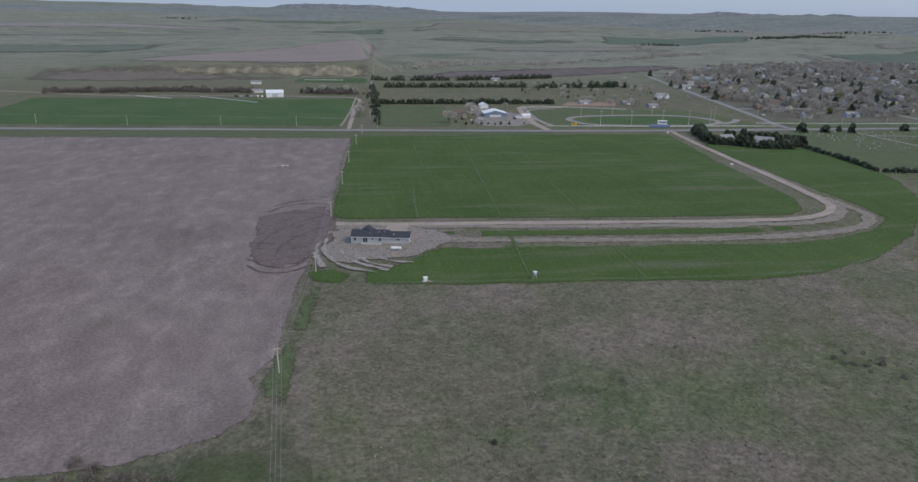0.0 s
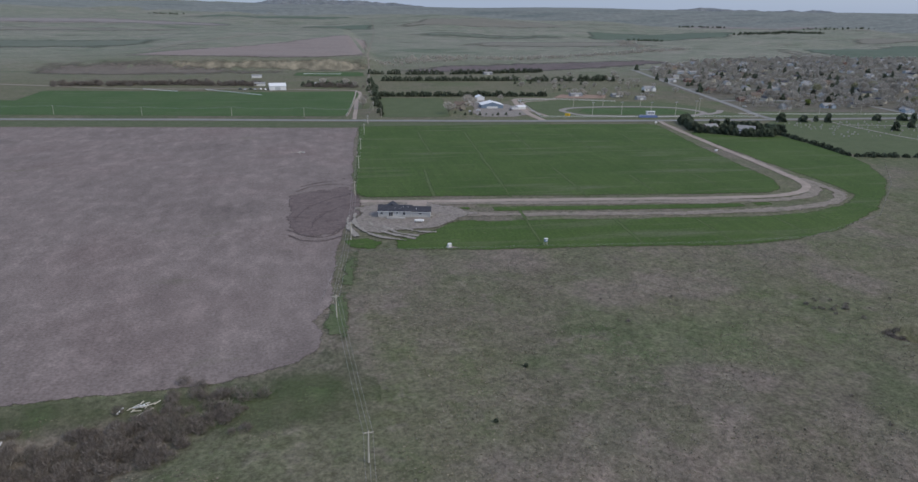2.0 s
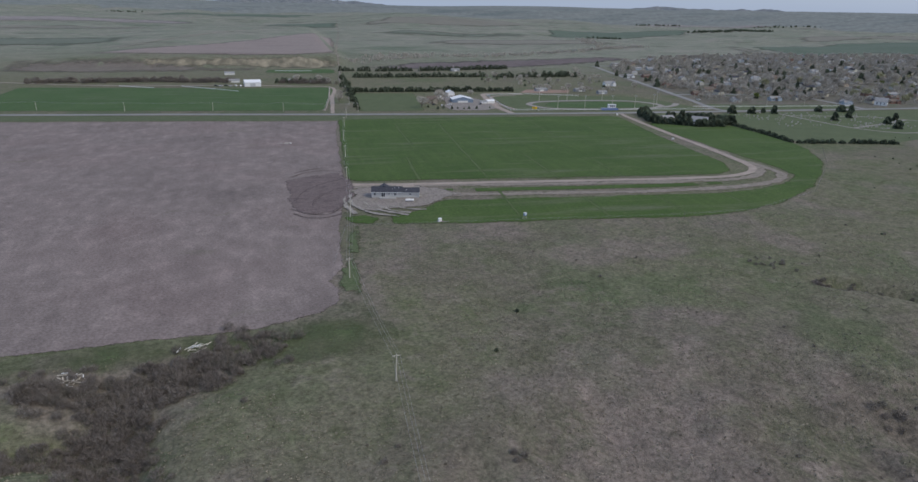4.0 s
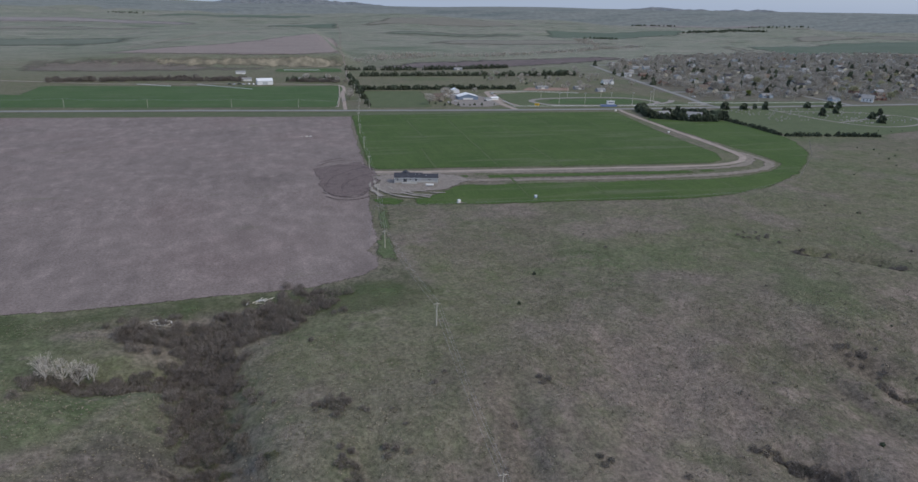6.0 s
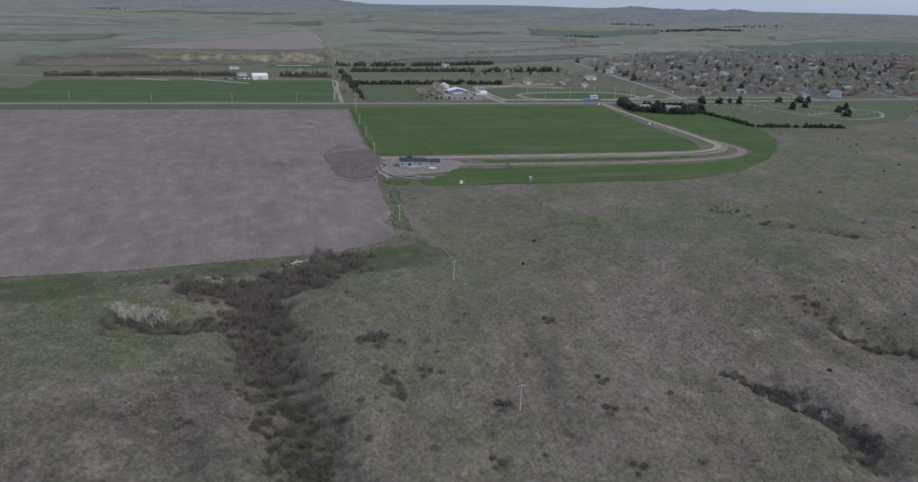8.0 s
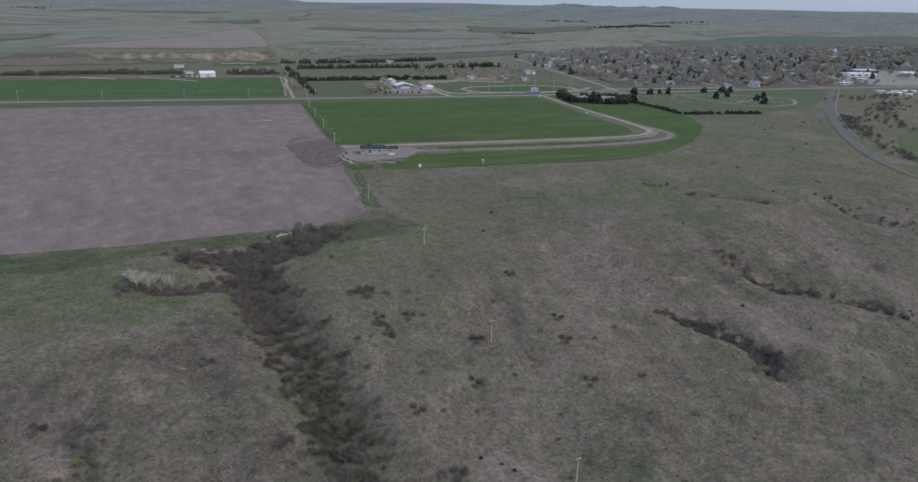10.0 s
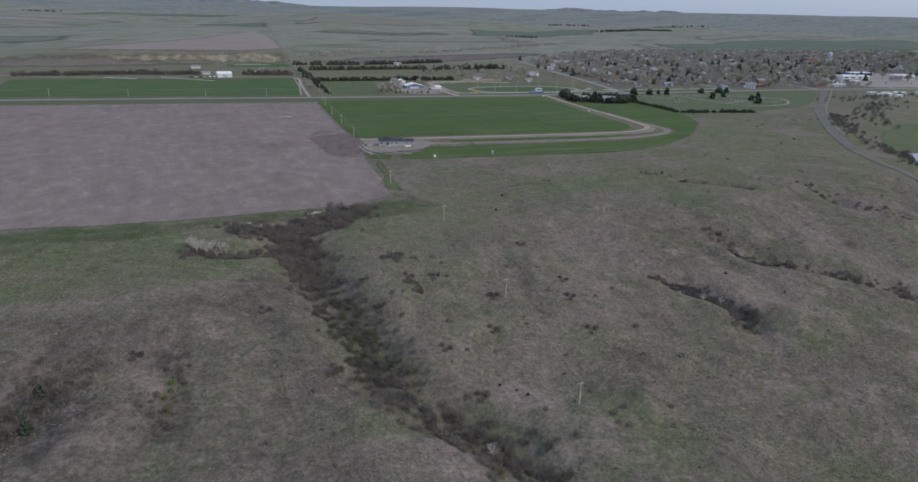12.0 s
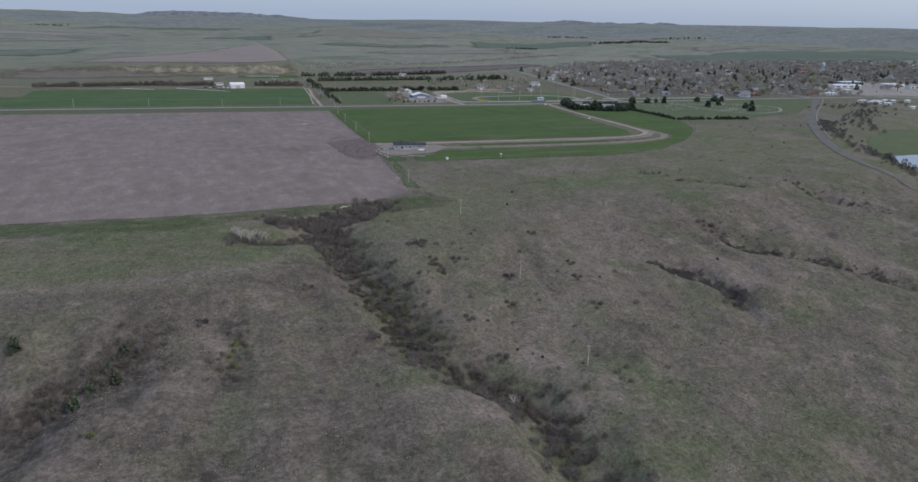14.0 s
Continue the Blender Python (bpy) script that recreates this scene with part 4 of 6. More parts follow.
def raised_blind():
    t = thing("raised_blind", "small blue and white box raised on four posts", "tower box")
    part("cabin", box(-0.75, -0.65, 2.0, 0.75, 0.65, 3.5, 0.04), paint("faded blue", (0.20, 0.30, 0.46)), t)
    part("roof", box(-0.9, -0.8, 3.5, 0.9, 0.8, 3.65, 0.03), WHITE, t, "white flat roof")
    part("panel", box(-0.45, -0.69, 2.5, 0.45, -0.66, 3.1), WHITE, t, "white front panel")
    for x in (-0.65, 0.65):
        for y in (-0.55, 0.55):
            part("leg", rod((x * 1.3, y * 1.3, -0.3), (x, y, 2.0), 0.07, 0.07, 6), WOOD, t)
    return t


raised_blind().matrix_basis = pose(75.6, 239, h(75.6, 239) + 0.15, 0, 0, 8) @ Matrix.Scale(0.85, 4)


# ---- power line and fences ----
def utility_pole(tall=8.6, arm=2.4):
    t = thing("utility_pole", "weathered wooden power pole with a crossarm", "power pole", "power line poles")
    part("shaft", rod((0, 0, -0.8), (0, 0, tall), 0.20, 0.13, 8), WOOD, t)
    part("crossarm", box(-arm / 2, 0.11, tall - 0.75, arm / 2, 0.25, tall - 0.58, 0.01), WOOD, t)
    for s in (-1, 1):
        part("brace", rod((s * 0.75, 0.18, tall - 0.75), (0, 0.15, tall - 1.45), 0.03, 0.03, 5), STEEL, t)
    for x in (-arm / 2 + 0.12, 0.0, arm / 2 - 0.12):
        part("insulator", rod((x, 0.18 if x else 0, tall - 0.58 if x else tall), (x, 0.18 if x else 0, tall - 0.3 if x else tall + 0.28), 0.07, 0.05, 8), GLASS, t)
    return t


LINE_POLES = [(-18, -38), (-16, 23), (-13.2, 101), (-17.6, 179), (-8.5, 258), (-2, 336), (5, 412), (11, 484), (19, 556), (26, 606), (38, 690), (44, 790)]
pole = utility_pole()
pole.matrix_basis = pose(*LINE_POLES[0], h(*LINE_POLES[0]), 0, 0, 4)
for x, y in LINE_POLES[1:]:
    copy_thing(pole, pose(x, y, h(x, y), 0.6 * math.sin(x), 0.8 * math.cos(y), 2 + 3 * math.sin(y)))
WEST_POLES = [(-620, 708), (-540, 702), (-460, 695), (-370, 687), (-262, 678), (-182, 666), (-100, 660), (-32, 653), (42, 644)]
for x, y in WEST_POLES:
    copy_thing(pole, pose(x, y, h(x, y), 0, 0, 92))
for x, y in ((190, 1046), (250, 1062), (300, 1075), (120, 1050), (262, 800), (50, 870), (56, 960), (64, 1060), (480, 640), (530, 640), (580, 636), (700, 640), (760, 620), (470, 700)):
    copy_thing(pole, pose(x, y, h(x, y), 0, 0, 80))

WIRE = paint("dull aluminium wire", (0.35, 0.35, 0.36), 0.5)


def wires(name, tops, sag, offsets, label):
    t = thing(name, label, "cable")
    for off in offsets:
        cu = bpy.data.curves.new("wire", "CURVE")
        cu.dimensions, cu.bevel_depth, cu.bevel_resolution = "3D", 0.025, 0
        sp = cu.splines.new("POLY")
        pts = []
        for (a, b) in zip(tops, tops[1:]):
            for k in range(8):
                u = k / 8
                p = Vector(a).lerp(Vector(b), u)
                pts.append((p.x + off[0], p.y + off[1], p.z + off[2] - sag * 4 * u * (1 - u)))
        pts.append(tuple(Vector(tops[-1]) + Vector(off)))
        sp.points.add(len(pts) - 1)
        for q, p in zip(sp.points, pts):
            q.co = (*p, 1)
        cu.materials.append(WIRE)
        w = new("wire", cu)
        w.parent = t
    return t


wires("power_cable", [(x, y, h(x, y) + 8.6) for x, y in LINE_POLES], 1.4, [(-1.08, 0.18, -0.3), (0, 0, 0.28), (1.08, 0.18, -0.3)], "thin sagging power wires between wooden poles")
wires("power_cable", [(x, y, h(x, y) + 8.6) for x, y in WEST_POLES], 1.2, [(0, -1.08, -0.3), (0, 0, 0.28), (0, 1.08, -0.3)], "thin power wires along the highway")


BARK_GREY = surface("weathered grey post wood", [(0.14, 0.125, 0.105), (0.20, 0.18, 0.155)], 0.6, 0.1, 0.2, relief=0.01)


def wire_fence(pts, gap, tall, label, post_material, rail=False):
    t = thing("fence", label, "fence")
    row = wander(pts, gap, 0, False)
    me = None
    for x, y in row:
        if me is None:
            o = part("post", box(-0.07, -0.07, -0.3, 0.07, 0.07, tall), post_material, t)
            me = o.data
        else:
            o = new("post", me)
            o.parent = t
        o.matrix_basis = pose(x, y, h(x, y), 3 * math.sin(x * 7), 3 * math.cos(y * 5), 10 * math.sin(x))
    zs = (tall * 0.35, tall * 0.85) if rail else (tall * 0.4, tall * 0.7, tall * 0.95)
    for z in zs:
        bm = bmesh.new()
        for (x0, y0), (x1, y1) in zip(row, row[1:]):
            rod((x0, y0, h(x0, y0) + z), (x1, y1, h(x1, y1) + z), 0.11 if rail else 0.012, None, 4, bm)
        part("rail" if rail else "wire", bm, post_material if rail else WIRE, t)
    return t


wire_fence([(-13, 243), (27, 240), (72, 237), (118, 233), (166, 230), (205, 232), (266, 259), (330, 321), (380, 381)], 6.0, 1.2, "old post and wire fence along the crop's edge", BARK_GREY)
wire_fence([(-13, 240), (-18, 215), (-22, 195)], 6.0, 1.2, "old post and wire fence under the power line", BARK_GREY)
wire_fence([(204, 634), (260, 630), (305, 627.5)], 3.0, 1.6, "white painted rail fence along the show ground", WHITE, True)
wire_fence([(328, 626), (387, 624), (440, 620)], 3.0, 1.6, "white painted rail fence along the show ground", WHITE, True)
wire_fence([(204, 634), (208, 690), (213, 752), (262, 762), (330, 740)], 4.0, 1.5, "white painted rail fence round the show ground", WHITE, True)
wire_fence([(30, 845), (19, 735), (8, 653)], 5.0, 1.2, "pale post and wire fence at the meadow's edge", WHITE)
wire_fence([(430, 640), (520, 632), (640, 627)], 4.0, 1.4, "low white rail fence beside the green", WHITE, True)


# ---- barns, sheds and houses ----
def shed(name, w, d, wall, rise, wall_mat, roof_mat, label, door=True, category="shed", windows=2, door_mat=None):
    """A gabled shed, its ridge along x, its front towards -y."""
    t = thing(name, label, category)
    walls_gabled(t, -w / 2, w / 2, -d / 2, d / 2, -1.0, wall, rise, wall_mat)
    gable_roof(t, -w / 2, w / 2, -d / 2, d / 2, wall + 0.04, rise, 0.35, roof_mat)
    if door:
        part("door", box(-w * 0.16, -d / 2 - 0.10, 0.0, w * 0.16, -d / 2 + 0.02, wall * 0.82, 0.02), door_mat or TRIM, t, "wide pale sliding door")
    for k in range(windows):
        x = -w * 0.36 + k * w * 0.72 / max(1, windows - 1)
        f = part("window", box(x - 0.7, -d / 2 - 0.08, wall * 0.4, x + 0.7, -d / 2 + 0.02, wall * 0.75, 0.02), TRIM, t, "white framed window")
        part("pane", box(x - 0.58, -d / 2 - 0.10, wall * 0.43, x + 0.58, -d / 2 - 0.07, wall * 0.72), GLASS, f)
    return t


def put(t, x, y, turn=0.0, dz=0.0, size=1.0):
    t.matrix_basis = pose(x, y, h(x, y) + dz, 0, 0, turn) @ Matrix.Scale(size, 4)
    return t


METAL_WHITE = surface("white ribbed metal", [(0.72, 0.73, 0.74), (0.8, 0.8, 0.81)], 0.6, 0.2, 0.05, 0.4, 0.01, stretch=(1, 0.05, 1))
BLUE_WALL = paint("slate blue metal", (0.20, 0.26, 0.34))
TAN_WALL = paint("tan siding", (0.42, 0.36, 0.28))
BRICK_RED = surface("dull red brick", [(0.21, 0.12, 0.095), (0.27, 0.16, 0.125)], 1.2, 0.3, 0.2)
ROOF_GREY = surface("grey shingles", [(0.22, 0.22, 0.225), (0.33, 0.33, 0.33)], 1.0, 0.3, 0.2)
ROOF_BROWN = surface("brown shingles", [(0.13, 0.10, 0.085), (0.18, 0.145, 0.12)], 1.0, 0.3, 0.2)
put(shed("barn", 20, 18, 5.0, 2.6, METAL_WHITE, METAL_WHITE, "large white metal barn beside the meadow", True, "barn", 0, paint("grey metal door", (0.5, 0.52, 0.54))), -66, 866, 6)
big = shed("workshop", 17, 24, 3.6, 2.9, BLUE_WALL, METAL_WHITE, "slate-blue metal workshop with a white gable roof", False, "workshop", 0)
big_door = part("door", box(8.48, -6, 0, 8.62, 6, 2.2, 0.02), TRIM, big, "wide white door")
put(big, 168, 704, -90 - 4)
put(shed("shed", 11, 9, 3.6, 2.0, METAL_WHITE, METAL_WHITE, "small white gabled shed behind the yard", True, "shed", 0), 169, 762, -90)
put(shed("shed", 8, 6, 2.6, 1.2, TAN_WALL, METAL_WHITE, "small tan shed with a pale roof", True, "shed", 0), 152, 745, 0)
put(shed("shed", 9, 6, 2.8, 1.2, WHITE, METAL_WHITE, "small white outbuilding by the yard", True, "shed", 0), 198, 690, 10)
put(shed("shed", 7, 4, 2.6, 0.8, METAL_WHITE, ROOF_GREY, "small pale outbuilding beside the yard", True, "shed", 0), 190, 688, 0)


def cottage(w, d, wall, rise, wall_mat, roof_mat, label, group="", name="house", chimney=True, wing=False):
    t = thing(name, label, "house", group)
    walls_gabled(t, -w / 2, w / 2, -d / 2, d / 2, -1.0, wall, rise, wall_mat)
    gable_roof(t, -w / 2, w / 2, -d / 2, d / 2, wall + 0.04, rise, 0.45, roof_mat)
    part("door", box(-0.55, -d / 2 - 0.08, 0.1, 0.55, -d / 2 + 0.02, 2.15, 0.02), paint("dark red door", (0.18, 0.07, 0.06)), t, "painted front door")
    for x in (-w * 0.32, w * 0.3):
        f = part("window", box(x - 0.8, -d / 2 - 0.07, 0.9, x + 0.8, -d / 2 + 0.02, 2.2, 0.02), TRIM, t, "white framed window")
        part("pane", box(x - 0.68, -d / 2 - 0.09, 1.0, x + 0.68, -d / 2 - 0.06, 2.1), GLASS, f)
    for s in (-1, 1):
        f = part("window", box(s * w / 2 - 0.05, -0.6, 0.9, s * w / 2 + 0.05, 0.6, 2.1), TRIM, t, "white framed window")
        part("pane", box(s * w / 2 - 0.07, -0.5, 1.0, s * w / 2 + 0.07, 0.5, 2.0), GLASS, f)
    if chimney:
        part("chimney", box(w * 0.2, 0.6, wall + rise * 0.5, w * 0.2 + 0.7, 1.3, wall + rise + 0.9, 0.02), BRICK_RED, t, "brick chimney")
    if wing:
        bm = prism([(-2.6, -0.8), (2.6, -0.8), (2.6, wall), (0, wall + rise * 0.8), (-2.6, wall)], -d / 2 - 3, 0)
        bm.transform(Matrix.Translation((w * 0.28, 0, 0)))
        part("wing_wall", bm, wall_mat, t)
        bm = prism([(-3.0, wall - 0.25), (0, wall + rise * 0.8 + 0.06), (3.0, wall - 0.25), (3.0, wall - 0.08), (0, wall + rise * 0.8 + 0.26), (-3.0, wall - 0.08)], -d / 2 - 3.4, 0)
        bm.transform(Matrix.Translation((w * 0.28, 0, 0)))
        part("wing_roof", bm, roof_mat, t)
    return t


put(cottage(12, 9, 4.4, 3.0, TAN_WALL, ROOF_BROWN, "two-storey tan farmhouse with a brown roof", name="farmhouse", wing=True), 132, 697, -12)
put(cottage(15, 9, 4.0, 2.8, WHITE, ROOF_GREY, "white house with a grey roof among dark conifers", wing=True), 366, 530, -35)
put(cottage(13, 8, 2.8, 2.0, TAN_WALL, ROOF_GREY, "low house with a grey roof behind dark conifers"), 345, 556, 10)
put(cottage(16, 9, 3.6, 2.6, WHITE, ROOF_GREY, "pale house with a grey roof near the corral", wing=True), 425, 845, 0)
for x, y, w, lab in ((300, 792, 16, "long low grey corral shed"), (352, 786, 14, "low grey stock shed"), (372, 760, 12, "bluish metal stock shed"), (250, 1050, 14, "dark low farm building between tree belts"), (-90, 905, 14, "pale farm shed behind the tree belt"), (-100, 1000, 14, "long white shed below the eroded bank"), (-20, 905, 10, "small pale farm building behind trees"), (12, 900, 8, "small white farm building behind trees")):
    put(shed("shed", w, 7, 2.8, 1.4, WHITE if "white" in lab or "pale" in lab else paint("dull grey siding", (0.32, 0.33, 0.35)), ROOF_GREY, lab, True, "shed", 0), x, y, 4)


# ---- show ground fittings ----
def grandstand():
    t = thing("grandstand", "blue stepped grandstand with a white announcer's booth", "grandstand")
    blue = paint("grandstand blue", (0.16, 0.22, 0.42))
    part("front", box(-9.5, -2.6, -0.4, 9.5, -2.4, 1.8), blue, t)
    for k in range(5):
        part("tier", box(-9.5, -2.4 + k * 0.9, -0.4, 9.5, -1.5 + k * 0.9, 0.6 + k * 0.4), blue if k % 2 else STEEL, t)
    booth = part("booth", box(-1.0, 1.0, 2.4, 7.6, 4.2, 5.6, 0.05), WHITE, t, "white announcer's booth")
    for x in (0.4, 2.6, 4.8):
        part("pane", box(x, 0.96, 3.6, x + 1.6, 1.02, 4.8), GLASS, booth)
    part("booth_roof", box(-1.4, 0.4, 5.6, 8.0, 4.5, 5.85, 0.05), WHITE, t, "flat white roof")
    for x in (-0.8, 7.4):
        part("leg", box(x - 0.15, 3.7, -0.4, x + 0.15, 4.0, 2.4), STEEL, t)
    return t


put(grandstand(), 317, 627.5, -4)
sign = thing("hoarding", "yellow sign board on two posts beside the fence", "sign")
part("board", box(-2.6, -0.1, 0.6, 2.6, 0.1, 3.4, 0.03), paint("bright yellow", (0.75, 0.50, 0.02)), sign)
for x in (-1.8, 1.8):
    part("post", box(x - 0.1, 0.1, -0.4, x + 0.1, 0.25, 3.0), WOOD, sign)
for k in range(3):
    part("lettering_bar", box(-1.9, -0.13, 1.1 + k * 0.75, 1.9 - 0.5 * k, -0.11, 1.45 + k * 0.75), paint("dark lettering", (0.1, 0.09, 0.05)), sign, "dark unreadable lettering bar")
put(sign, 232, 636, -4)
sign2 = thing("sign_board", "small white sign board beside the highway", "sign")
part("board", box(-1.1, -0.08, 0.9, 1.1, 0.08, 2.6, 0.02), WHITE, sign2)
for x in (-0.8, 0.8):
    part("post", box(x - 0.07, 0.08, -0.4, x + 0.07, 0.2, 2.4), WOOD, sign2)
put(sign2, 306, 588, 5)


def flood_pole():
    t = thing("floodlight_pole", "tall pale floodlight pole beside the oval track", "lamp post", "floodlight poles")
    part("shaft", rod((0, 0, -0.8), (0, 0, 15), 0.26, 0.16, 8), WOOD, t)
    part("crossbar", box(-1.4, -0.1, 14.2, 1.4, 0.1, 14.4), STEEL, t)
    for x in (-1.1, 0, 1.1):
        part("lamp_head", box(x - 0.3, -0.5, 14.4, x + 0.3, 0.0, 14.9, 0.05), STEEL, t)
    return t


fp = put(flood_pole(), 258, 634)
for x, y in ((290, 634), (323, 634), (350, 632), (378, 640), (395, 662), (345, 704), (300, 706), (262, 700)):
    copy_thing(fp, pose(x, y, h(x, y)))

# ---- irrigation pipe, boxes and wreckage ----
def wheel_line(pts, label):
    t = thing("irrigation_line", label, "irrigation pipe")
    bm = bmesh.new()
    row = wander(pts, 11, 0, False)
    for (x0, y0), (x1, y1) in zip(row, row[1:]):
        rod((x0, y0, h(x0, y0) + 1.0), (x1, y1, h(x1, y1) + 1.0), 0.28, None, 6, bm)
    part("pipe", bm, METAL_WHITE, t)
    for x, y in row[::2]:
        bm = rod((x - 0.08, y, h(x, y) + 1.0), (x + 0.08, y, h(x, y) + 1.0), 0.95, 0.95, 12)
        part("wheel", bm, STEEL, t)
    return t


wheel_line([(-150, 858), (-81, 806)], "long pale wheeled irrigation pipe lying across the meadow")
wheel_line([(-222, 864), (-180, 842)], "short pale wheeled irrigation pipe in the meadow")
wheel_line([(-36, 1046), (20, 1044)], "far pale irrigation pipe in the valley meadow")


def plank_heap(x, y, n, span, seed, label):
    rnd = random.Random(seed)
    t = thing("timber_heap", label, "debris")
    for k in range(n):
        L = rnd.uniform(1.2, 3.2)
        b = part("plank", box(-L / 2, -0.14, 0, L / 2, 0.14, 0.12), WHITE if k % 3 == 0 else WOOD, t)
        px, py = x + rnd.gauss(0, span), y + rnd.gauss(0, span * 0.6)
        b.matrix_basis = pose(px, py, h(px, py) + 0.1 + 0.1 * k % 0.7, rnd.uniform(-12, 12), rnd.uniform(-14, 14), rnd.uniform(0, 180))
    return t


plank_heap(-101, 121, 26, 2.6, 3, "heap of pale bleached boards in the grass")
plank_heap(-70, 134, 18, 2.2, 4, "scattered white boards and scrap by the thicket")
plank_heap(-34, 474, 20, 2.4, 5, "low pile of bleached logs in the ploughed field")

def pickup(colour, label):
    t = thing("car", label, "vehicle", "parked vehicles")
    prof = [(-2.4, 0.45), (2.4, 0.45), (2.45, 0.95), (1.2, 1.05), (0.6, 1.75), (-0.9, 1.8), (-1.3, 1.1), (-2.4, 1.0)]
    part("body", prism(prof, -0.9, 0.9), colour, t)
    part("glass", prism([(-1.05, 1.12), (1.0, 1.12), (0.52, 1.68), (-0.82, 1.7)], -0.93, 0.93), GLASS, t)
    for x in (-1.5, 1.5):
        for y in (-0.85, 0.85):
            w = part("wheel", rod((x, y - 0.12, 0.36), (x, y + 0.12, 0.36), 0.36, 0.36, 12), paint("tyre rubber", (0.03, 0.03, 0.03)), t)
    return t


CARS = [pickup(WHITE, "white parked pickup truck on gravel"), pickup(paint("dark car paint", (0.04, 0.045, 0.05), 0.35), "dark parked car on gravel"), pickup(paint("silver car paint", (0.45, 0.46, 0.48), 0.35), "silver parked car on gravel")]
SPOTS = [(338, 586), (130, 680), (137, 671), (148, 679), (184, 680), (194, 700), (160, 735), (335, 583), (950, 640), (975, 655), (1010, 650), (1060, 640), (1105, 660), (1150, 650), (1000, 700), (880, 625), (365, 519), (215, 748), (470, 690), (655, 690), (-92, 858), (-86, 861), (-98, 863), (-104, 857), (-80, 857), (-110, 862)]
for k, (x, y) in enumerate(SPOTS):
    if k < 3:
        put(CARS[k], x, y, 40 * k, 0.2)
    else:
        copy_thing(CARS[k % 3], pose(x, y, h(x, y) + 0.2, 0, 0, 57 * k))


# ---- trees ----
BARK = surface("grey bark", [(0.13, 0.105, 0.085), (0.20, 0.17, 0.14)], 0.6, 0.15, 0.3, stretch=(1, 1, 0.2), relief=0.02)
BARK_PALE = surface("bleached dead wood", [(0.42, 0.39, 0.34), (0.52, 0.49, 0.44)], 0.6, 0.15, 0.2)
TWIG = surface("bare grey-brown twigs", [(0.40, 0.372, 0.328), (0.49, 0.458, 0.405)], 3, 0.5, 0.2, relief=0, vary=0.22, island=0.2)
TWIG_BUD = surface("budding olive twigs", [(0.33, 0.325, 0.20), (0.42, 0.41, 0.27)], 3, 0.5, 0.2, relief=0, vary=0.2, island=0.2)
LEAF_NEW = surface("fresh yellow-green leaves", [(0.15, 0.19, 0.05), (0.21, 0.24, 0.08)], 3, 0.5, 0.2, relief=0, vary=0.15)
NEEDLE = surface("dark conifer needles", [(0.066, 0.084, 0.056), (0.112, 0.134, 0.086)], 2, 0.5, 0.3, relief=0, vary=0.25, island=0.3)
BRUSH = surface("bare brown brush", [(0.132, 0.116, 0.102), (0.198, 0.174, 0.156), (0.150, 0.139, 0.115)], 9, 1.2, 0.35, relief=0, island=0.3)
BRUSH_GREEN = surface("olive budding brush", [(0.098, 0.105, 0.06), (0.15, 0.15, 0.09)], 6, 1.0, 0.35, relief=0, island=0.3)


def slivers(base, tip, width, rs):
    """Narrow triangles from base points to tips."""
    d = tip - base
    side = np.cross(d, rs.normal(size=d.shape))
    side = side / (np.linalg.norm(side, axis=1, keepdims=True) + 1e-9) * (np.asarray(width).reshape(-1, 1) / 2)
    v = np.stack([base - side, base + side, tip], 1).reshape(-1, 3)
    return v, np.arange(len(v)).reshape(-1, 3)


def crown_bare(n, rs, tall=10.0, wide=4.6, low=0.28, width=0.16):
    """Twigs that fill an uneven crown."""
    u = rs.normal(size=(n, 3))
    u /= np.linalg.norm(u, axis=1, keepdims=True)
    lobes = rs.normal(size=(7, 3))
    lobes /= np.linalg.norm(lobes, axis=1, keepdims=True)
    swell = 0.72 + 0.38 * np.max(np.clip(u @ lobes.T, 0, 1) ** 3, 1)
    r = swell * rs.uniform(0.35, 1.0, n) ** 0.6
    mid = np.array([0, 0, tall * (1 + low) / 2])
    size = np.array([wide, wide, tall * (1 - low) / 2])
    tip = mid + u * size * r[:, None]
    base = mid + u * size * (r * rs.uniform(0.55, 0.8, n))[:, None] + rs.normal(size=(n, 3)) * 0.3 - np.array([0, 0, 0.5])
    return slivers(base, tip, np.full(n, width), rs)


def trunk_mesh(rs, tall, wide, limbs=7, r=0.26):
    bm = rod((0, 0, -0.6), (0.1, 0, tall * 0.42), r, r * 0.6, 7)
    for k in range(limbs):
        a = k * 2.4 + rs.uniform(0, 0.6)
        z0 = tall * rs.uniform(0.2, 0.42)
        q = (math.cos(a) * wide * rs.uniform(0.4, 0.75), math.sin(a) * wide * rs.uniform(0.4, 0.75), tall * rs.uniform(0.6, 0.92))
        rod((0.05, 0, z0), q, r * 0.42, r * 0.1, 5, bm)
    return bm


def bare_tree(seed, twig, bark, label, n=620, tall=10.0, wide=4.6, width=0.16, group="town trees", limbs=7):
    rs = np.random.RandomState(seed)
    t = thing("tree", label, "tree", group)
    part("trunk", trunk_mesh(rs, tall, wide, limbs), bark, t)
    v, f = crown_bare(n, rs, tall, wide, width=width)
    c = new("crown", mesh_of("crown", v, f, twig))
    c.parent = t
    return t


